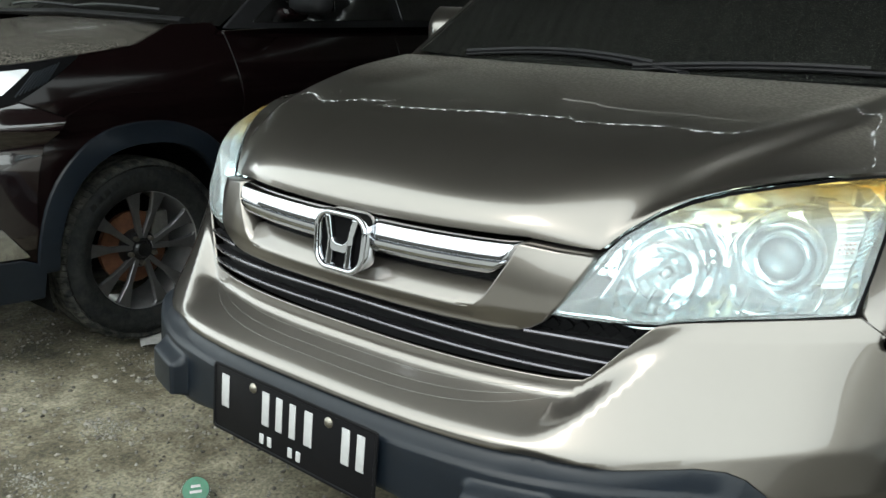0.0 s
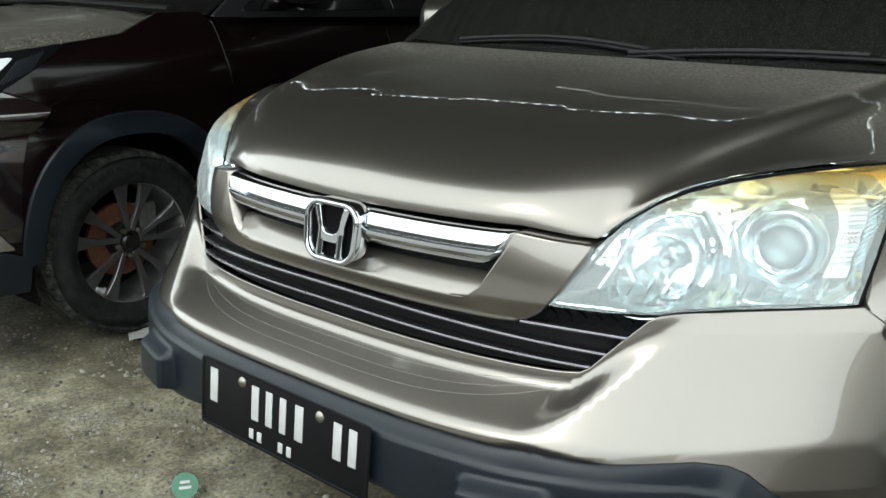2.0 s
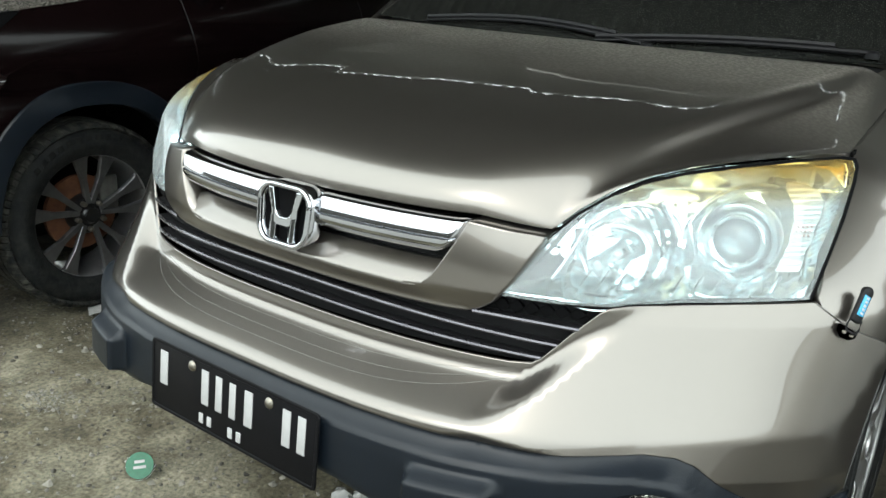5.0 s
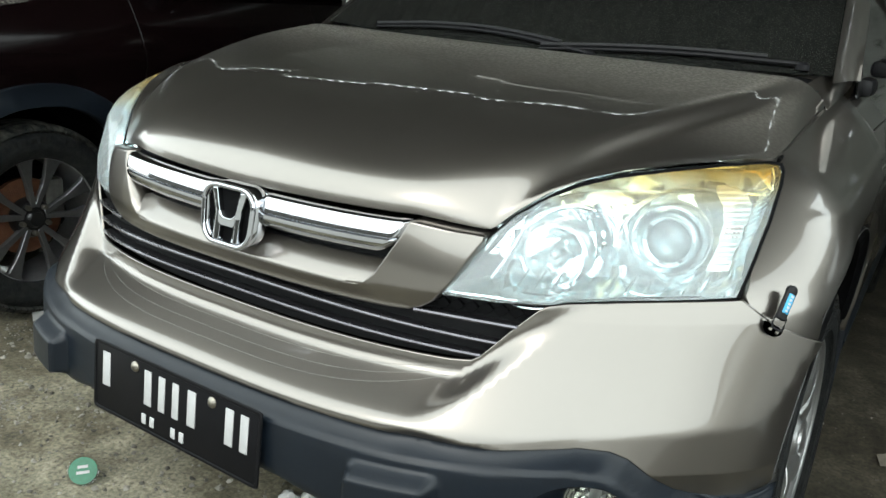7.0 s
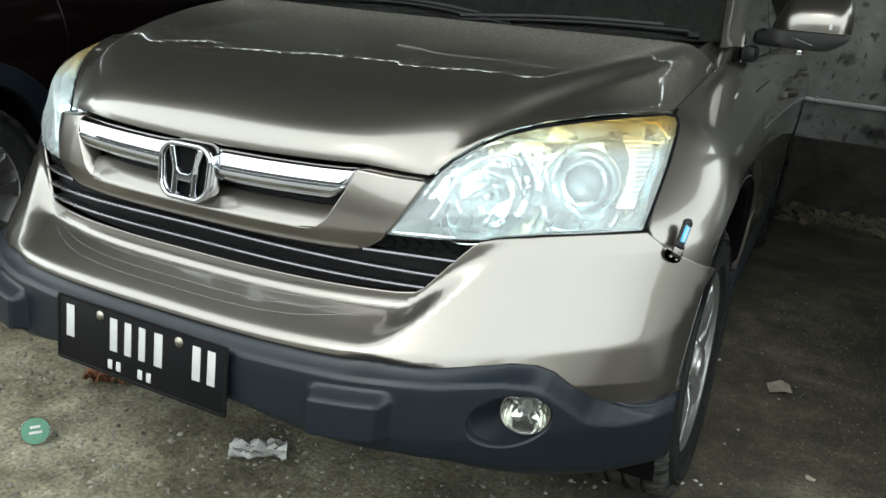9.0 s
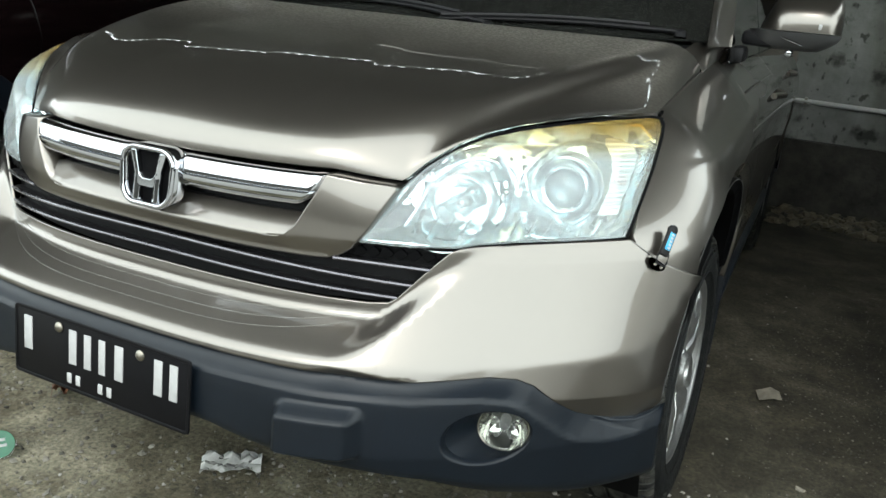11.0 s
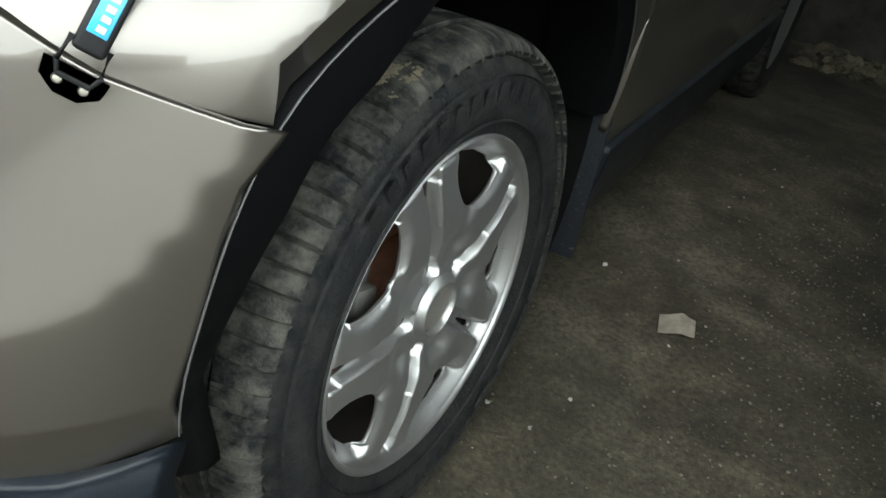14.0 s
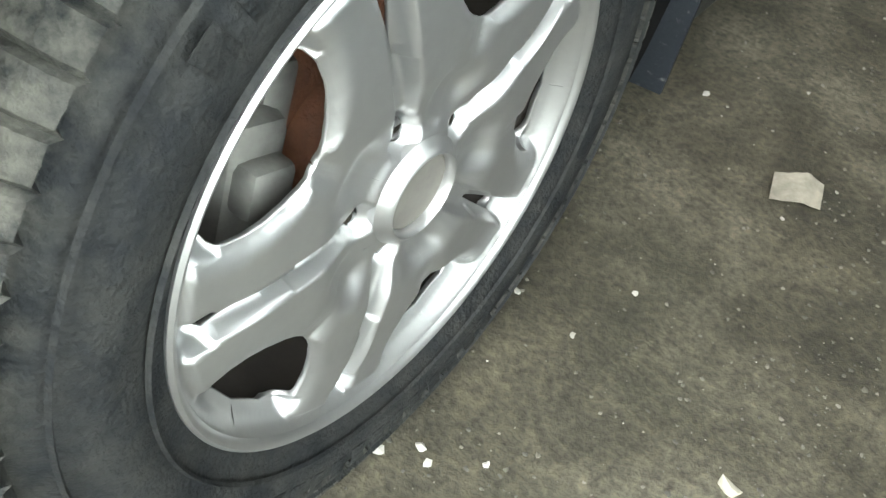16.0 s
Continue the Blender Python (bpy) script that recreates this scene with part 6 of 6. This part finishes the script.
def pebble(size, seed, flat=0.6):
    b = bmesh.new()
    bmesh.ops.create_icosphere(b, subdivisions=1, radius=size)
    for v in b.verts:
        q = v.co.normalized() * 1.7 + Vector((seed * 3.1, seed, 0))
        v.co *= 0.85 + 0.9 * noise.noise(q * 1.3)
        v.co.z *= flat
    return b


def scatter(name, count, region, sizes, mat, seed, label, category, heap=False):
    """Loose grit over a stretch of ground, as one heap of small stones."""
    rnd = random.Random(seed)
    verts, faces = [], []
    base = []
    for k in range(8):
        b = pebble(1.0, k + seed)
        base.append(([v.co.copy() for v in b.verts], [[v.index for v in f.verts] for f in b.faces]))
        b.free()
    for _ in range(count):
        x, y = rnd.uniform(region[0], region[1]), rnd.uniform(region[2], region[3])
        if heap:
            x, y = (rnd.gauss((a + b) / 2, (b - a) * 0.27) for a, b in (region[:2], region[2:]))
        elif noise.noise(Vector((x * 1.6, y * 1.6, seed))) < rnd.uniform(-0.6, 0.3):
            continue
        s = sizes[0] + (sizes[1] - sizes[0]) * rnd.random() ** 3
        vs_, fs_ = base[rnd.randrange(8)]
        turn = Euler((rnd.uniform(-0.4, 0.4), rnd.uniform(-0.4, 0.4), rnd.uniform(0, 6.3))).to_matrix()
        o = len(verts)
        z = ground_z(x, y) + s * 0.25
        verts += [tuple(turn @ (v * s) + Vector((x, y, z))) for v in vs_]
        faces += [[o + i for i in f] for f in fs_]
    me = bpy.data.meshes.new(name)
    me.from_pydata(verts, [], faces)
    me.materials.append(mat)
    return tagged(new(name, me), label, category, kind="stuff")


def varied(name, a, b, rough=0.85):
    m = material(name, a, rough)
    n, l = m.node_tree.nodes, m.node_tree.links
    g, r = n.new("ShaderNodeNewGeometry"), n.new("ShaderNodeValToRGB")
    r.color_ramp.elements[0].color, r.color_ramp.elements[1].color = (*a, 1), (*b, 1)
    l.new(g.outputs["Random Per Island"], r.inputs[0])
    l.new(r.outputs[0], n["Principled BSDF"].inputs["Base Color"])
    return m


GRIT = varied("grit", (0.04, 0.037, 0.03), (0.2, 0.187, 0.16))
CHIP = varied("pale_chip", (0.13, 0.12, 0.10), (0.34, 0.33, 0.30))
scatter("gravel", 15000, (-2.3, 0.75, -0.55, 1.6), (0.0015, 0.010), GRIT, 3, "loose grey-brown gravel on the dirt", "gravel")
scatter("gravel", 9000, (0.78, 1.62, 0.55, 3.2), (0.0008, 0.0045), varied("dark_grit", (0.03, 0.028, 0.022), (0.12, 0.112, 0.09)), 5, "fine grit on dark dirty ground", "gravel")
scatter("pale_chips", 150, (0.86, 1.55, 0.7, 2.9), (0.0012, 0.0055), CHIP, 8, "small white chips strewn on the ground", "chips")
scatter("pale_chips", 120, (-1.9, 0.3, -0.4, 1.2), (0.003, 0.009), CHIP, 9, "small pale chips strewn on the dirt", "chips")

# ---- walls and roof ----
def plaster():
    """Old cement render: mottled, with dark runs from above and black spots of damp."""
    m = material("stained_plaster", (0.28, 0.285, 0.265), 0.9, 0, 0, 2.2, 0.35, 0.6, 24, second=(0.12, 0.122, 0.11))
    n, l = m.node_tree.nodes, m.node_tree.links
    base = n["Principled BSDF"].inputs["Base Color"]
    prev = base.links[0].from_socket
    c = n.new("ShaderNodeTexCoord")
    for scale, detail, lo, hi, dark in (((3.2, 3.2, 0.9), 7, 0.45, 0.66, 0.55), ((5, 5, 5), 9, 0.57, 0.66, 0.25), ((22, 22, 14), 6, 0.60, 0.68, 0.3)):
        mp, t, r, mx = n.new("ShaderNodeMapping"), n.new("ShaderNodeTexNoise"), n.new("ShaderNodeMapRange"), n.new("ShaderNodeMix")
        mp.inputs["Scale"].default_value = scale
        t.inputs["Scale"].default_value, t.inputs["Detail"].default_value = 1.0, detail
        l.new(c.outputs["Object"], mp.inputs[0])
        l.new(mp.outputs[0], t.inputs["Vector"])
        r.inputs["From Min"].default_value, r.inputs["From Max"].default_value = lo, hi
        l.new(t.outputs["Fac"], r.inputs["Value"])
        mx.data_type, mx.blend_type = "RGBA", "MULTIPLY"
        l.new(r.outputs[0], mx.inputs["Factor"])
        l.new(prev, mx.inputs["A"])
        mx.inputs["B"].default_value = (dark, dark, dark * 0.92, 1)
        prev = mx.outputs["Result"]
    l.new(prev, base)
    return m


PLASTER = plaster()
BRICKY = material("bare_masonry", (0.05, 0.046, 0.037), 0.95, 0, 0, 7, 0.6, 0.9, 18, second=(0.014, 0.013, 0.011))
WALL_Y = 4.8


def wall_sheet(x0, x1, z0, z1, y, rough, seed, step=0.04):
    b = bmesh.new()
    nx, nz = int((x1 - x0) / step), int((z1 - z0) / step)
    rows = [[b.verts.new((x0 + (x1 - x0) * i / nx, y + rough * noise.noise(Vector((i * 0.13, j * 0.13, seed))), z0 + (z1 - z0) * j / nz)) for j in range(nz + 1)] for i in range(nx + 1)]
    for i in range(nx):
        for j in range(nz):
            b.faces.new((rows[i][j], rows[i + 1][j], rows[i + 1][j + 1], rows[i][j + 1]))
    r = bmesh.ops.extrude_face_region(b, geom=b.faces[:])
    bmesh.ops.translate(b, vec=(0, 0.2, 0), verts=[v for v in r["geom"] if isinstance(v, bmesh.types.BMVert)])
    bmesh.ops.recalc_face_normals(b, faces=b.faces)
    return b


tagged(part("wall_back", wall_sheet(-8, 5.6, 0.45, 3.357, WALL_Y, 0.012, 3, 0.08), PLASTER), "grey stained cement wall with patches of damp", "wall", kind="structure")
tagged(part("wall_footing", wall_sheet(-6, 5.6, -0.05, 0.449, WALL_Y - 0.05, 0.05, 9, 0.05), BRICKY), "dark bare masonry at the foot of the wall", "wall", kind="structure")
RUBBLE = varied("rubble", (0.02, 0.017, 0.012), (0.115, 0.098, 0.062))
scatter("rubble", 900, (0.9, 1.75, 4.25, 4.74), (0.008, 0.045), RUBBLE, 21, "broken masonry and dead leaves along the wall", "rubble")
rail = thing("wall_pipe", "pale plastic pipe clamped along the wall", "pipe", (1.3, 4.74, 0.7))
part("pipe", tube([(-1.9, 0, 0.02), (0.4, 0, -0.01)], 0.015, 12), material("pale_pipe", (0.5, 0.5, 0.48), 0.5, 0, 0, 12, 0.2), rail)
part("clamp", joined(box((0.02, 0.05, 0.045), (-0.33, 0.012, 0.0), 0.004)), SCREW, rail)

# ---- roof over the parking bays ----
SHEET = material("dark_roof_sheet", (0.14, 0.14, 0.135), 0.7, 0.2, 0, 3, 0.4)
bm = bmesh.new()
rows = [[bm.verts.new((x, y, 3.12 + 0.05 * y + 0.018 * math.sin(x * 2 * math.pi / 0.15))) for y in (-0.2 + 0.05 * math.sin(x * 1.7), 2.0, 4.772)] for x in [-8 + 11.7 * k / 390 for k in range(391)]]
for a, b in zip(rows, rows[1:]):
    for k in range(2):
        bm.faces.new((a[k], a[k + 1], b[k + 1], b[k]))
r = bmesh.ops.extrude_face_region(bm, geom=bm.faces[:])
bmesh.ops.translate(bm, vec=(0, 0, 0.004), verts=[v for v in r["geom"] if isinstance(v, bmesh.types.BMVert)])
bmesh.ops.recalc_face_normals(bm, faces=bm.faces)
tagged(part("ceiling", bm, SHEET), "dark corrugated roof over the parking bays", "ceiling", kind="structure")
# side walls out of view, added to keep sky light out of the bays
tagged(part("wall_west", box((0.2, 4.0, 3.3), (-8.1, 2.95, 1.62), 0.01), PLASTER), "unseen grey stained cement side wall, added to cut sky light", "wall", kind="structure")
tagged(part("wall_east", box((0.2, 2.7, 3.3), (5.7, 3.6, 1.62), 0.01), PLASTER), "unseen grey stained cement side wall, added to cut sky light", "wall", kind="structure")
# unseen backdrop, added to darken what the paint reflects near the horizon
tagged(part("street_backdrop", box((40, 0.3, 2.9), (0, -9.0, 1.44), 0.02), material("dark_backdrop", (0.07, 0.068, 0.06), 0.9, 0, 0, 0.8, 0.5)), "plain dark backdrop wall, unseen, added to darken reflections", "wall", kind="structure")

for k in range(15):
    tagged(part("roof_post", box((0.08, 0.08, 0.30), (-7.6 + 0.78 * k, 4.86, 3.30), 0.005), INNER), "dark post between wall top and roof", "post", kind="structure")

# ---- litter ----
def crumpled(w, d, seed, fold=0.02):
    b = bmesh.new()
    n = 14
    rows = [[b.verts.new(((i / n - 0.5) * w + 0.006 * noise.noise(Vector((i, j, seed))), (j / n - 0.5) * d + 0.006 * noise.noise(Vector((j, i, seed + 4))), 0.004 + fold * abs(noise.noise(Vector((i * 0.23, j * 0.23, seed)))) + 0.5 * fold * abs(noise.noise(Vector((i * 0.6, j * 0.6, seed)))))) for j in range(n + 1)] for i in range(n + 1)]
    for i in range(n):
        for j in range(n):
            b.faces.new((rows[i][j], rows[i + 1][j], rows[i + 1][j + 1], rows[i][j + 1]))
    r = bmesh.ops.extrude_face_region(b, geom=b.faces[:])
    bmesh.ops.translate(b, vec=(0, 0, 0.0008), verts=[v for v in r["geom"] if isinstance(v, bmesh.types.BMVert)])
    bmesh.ops.recalc_face_normals(b, faces=b.faces)
    return b


sheet = bmesh.new()
rows = []
for i in range(13):
    u = i / 12
    x = 0.078 * (u - 0.5)
    lift = 0.004 + 0.020 * max(0, 1 - abs(u - 0.62) / 0.38) + 0.004 * math.sin(7 * u)
    rows.append([sheet.verts.new((x + 0.012 * v, 0.066 * (v - 0.5) * (1 - 0.25 * max(0, u - 0.6)), lift * (0.55 + 0.45 * v) + 0.0015 * noise.noise(Vector((u * 9, v * 9, 2))))) for v in (j / 8 for j in range(9))])
for i in range(12):
    for j in range(8):
        sheet.faces.new((rows[i][j], rows[i + 1][j], rows[i + 1][j + 1], rows[i][j + 1]))
r = bmesh.ops.extrude_face_region(sheet, geom=sheet.faces[:])
bmesh.ops.translate(sheet, vec=(0, 0, 0.0008), verts=[v for v in r["geom"] if isinstance(v, bmesh.types.BMVert)])
bmesh.ops.recalc_face_normals(sheet, faces=sheet.faces)
ob = part("paper_scrap", sheet, material("dirty_paper", (0.25, 0.23, 0.185), 0.8, 0, 0, 45, 0.45), None)
ob.matrix_basis = pose(1.10, 1.712, 0.002, 0, 0, 25)
tagged(ob, "folded dirty beige scrap of paper on the ground", "paper")
ob = part("plastic_film", crumpled(0.15, 0.07, 5.0, 0.035), material("thin_film", (0.35, 0.35, 0.335), 0.25, 0, 0.3, 40, 0.3), None)
ob.matrix_basis = pose(-0.10, 0.458, 0.0, 0, 0, 34)
tagged(ob, "crumpled whitish plastic film on the dirt", "plastic film")
for x, y, s_, sd in ((1.226, 1.172, 0.014, 1), (0.914, 0.951, 0.009, 2), (0.90, 1.24, 0.006, 3), (0.89, 1.849, 0.009, 4), (0.945, 0.985, 0.007, 6), (0.962, 0.975, 0.005, 7)):
    ob = part("stone_chip", moved(pebble(s_, sd * 1.7, 0.5), pose(x, y, ground_z(x, y) + s_ * 0.25)), CHIP if sd != 1 else material("pale_stone", (0.34, 0.32, 0.26), 0.9, 0, 0, 60, 0.3), None, smooth=False)
    tagged(ob, "pale broken stone chip lying on dark ground", "stone", group="chips by the wheel")
scatter("rubble", 420, (-1.5, -0.3, -0.05, 0.75), (0.004, 0.015), varied("broken_stone", (0.07, 0.064, 0.052), (0.26, 0.245, 0.21)), 31, "clumps of broken stone on the dirt", "rubble")
ob = part("dry_leaf", crumpled(0.12, 0.08, 9.0, 0.06), material("dry_leaf", (0.16, 0.06, 0.025), 0.8, 0, 0, 40, 0.5), None)
ob.matrix_basis = pose(-0.71, 0.515, 0.0, 0, 0, 40)
tagged(ob, "curled brown dry leaf on the dirt", "leaf")
ob = part("cement_patch", crumpled(0.27, 0.17, 12.0, 0.012), material("spilt_cement", (0.35, 0.35, 0.34), 0.9, 0, 0, 30, 0.3), None)
ob.matrix_basis = pose(-1.60, 0.84, -0.004, 0, 0, 60)
tagged(ob, "whitish spilt cement on the dirt by a wheel", "cement")
SMEAR = varied("cement_crumbs", (0.10, 0.095, 0.08), (0.22, 0.212, 0.185))
for x, y, w, d, sd in ((-1.02, -0.04, 0.34, 0.10, 41), (-1.12, 0.25, 0.22, 0.10, 43), (-1.45, 0.62, 0.4, 0.12, 45)):
    scatter("cement_crumbs", 330, (x - w / 2, x + w / 2, y - d / 2, y + d / 2), (0.001, 0.006), SMEAR, sd, "pale crumbs of dried cement on the dirt", "cement", True)
cup = thing("plastic_cup", "clear plastic cup with green foil lid lying on the dirt", "cup", (-0.60, 0.19, 0.036))
cm2 = look((0, 0, 0), (1.0, -0.72, 0.62)) @ pose(0, 0, 0, 180, 0, 0)
part("cup_body", moved(lathe([(-0.07, 0.0), (-0.07, 0.024), (-0.03, 0.029), (0.0, 0.034), (0.001, 0.038), (-0.001, 0.038)], 32, "Z"), cm2), clear("cup_plastic", (0.85, 0.87, 0.86), 0.1), cup, "clear plastic")
part("foil_lid", moved(lathe([(0.0025, 0.0), (0.0025, 0.033), (0.002, 0.0335)], 32, "Z"), cm2), material("green_foil", (0.006, 0.13, 0.06), 0.4, 0, 0.3, 60, 0.3), cup, "green printed foil lid")
for y, wd in ((0.004, 0.030), (-0.010, 0.024)):
    part("lid_marking", moved(box((wd, 0.007, 0.001), (0, y, 0.0034), 0.0003), cm2), WHITE, cup)
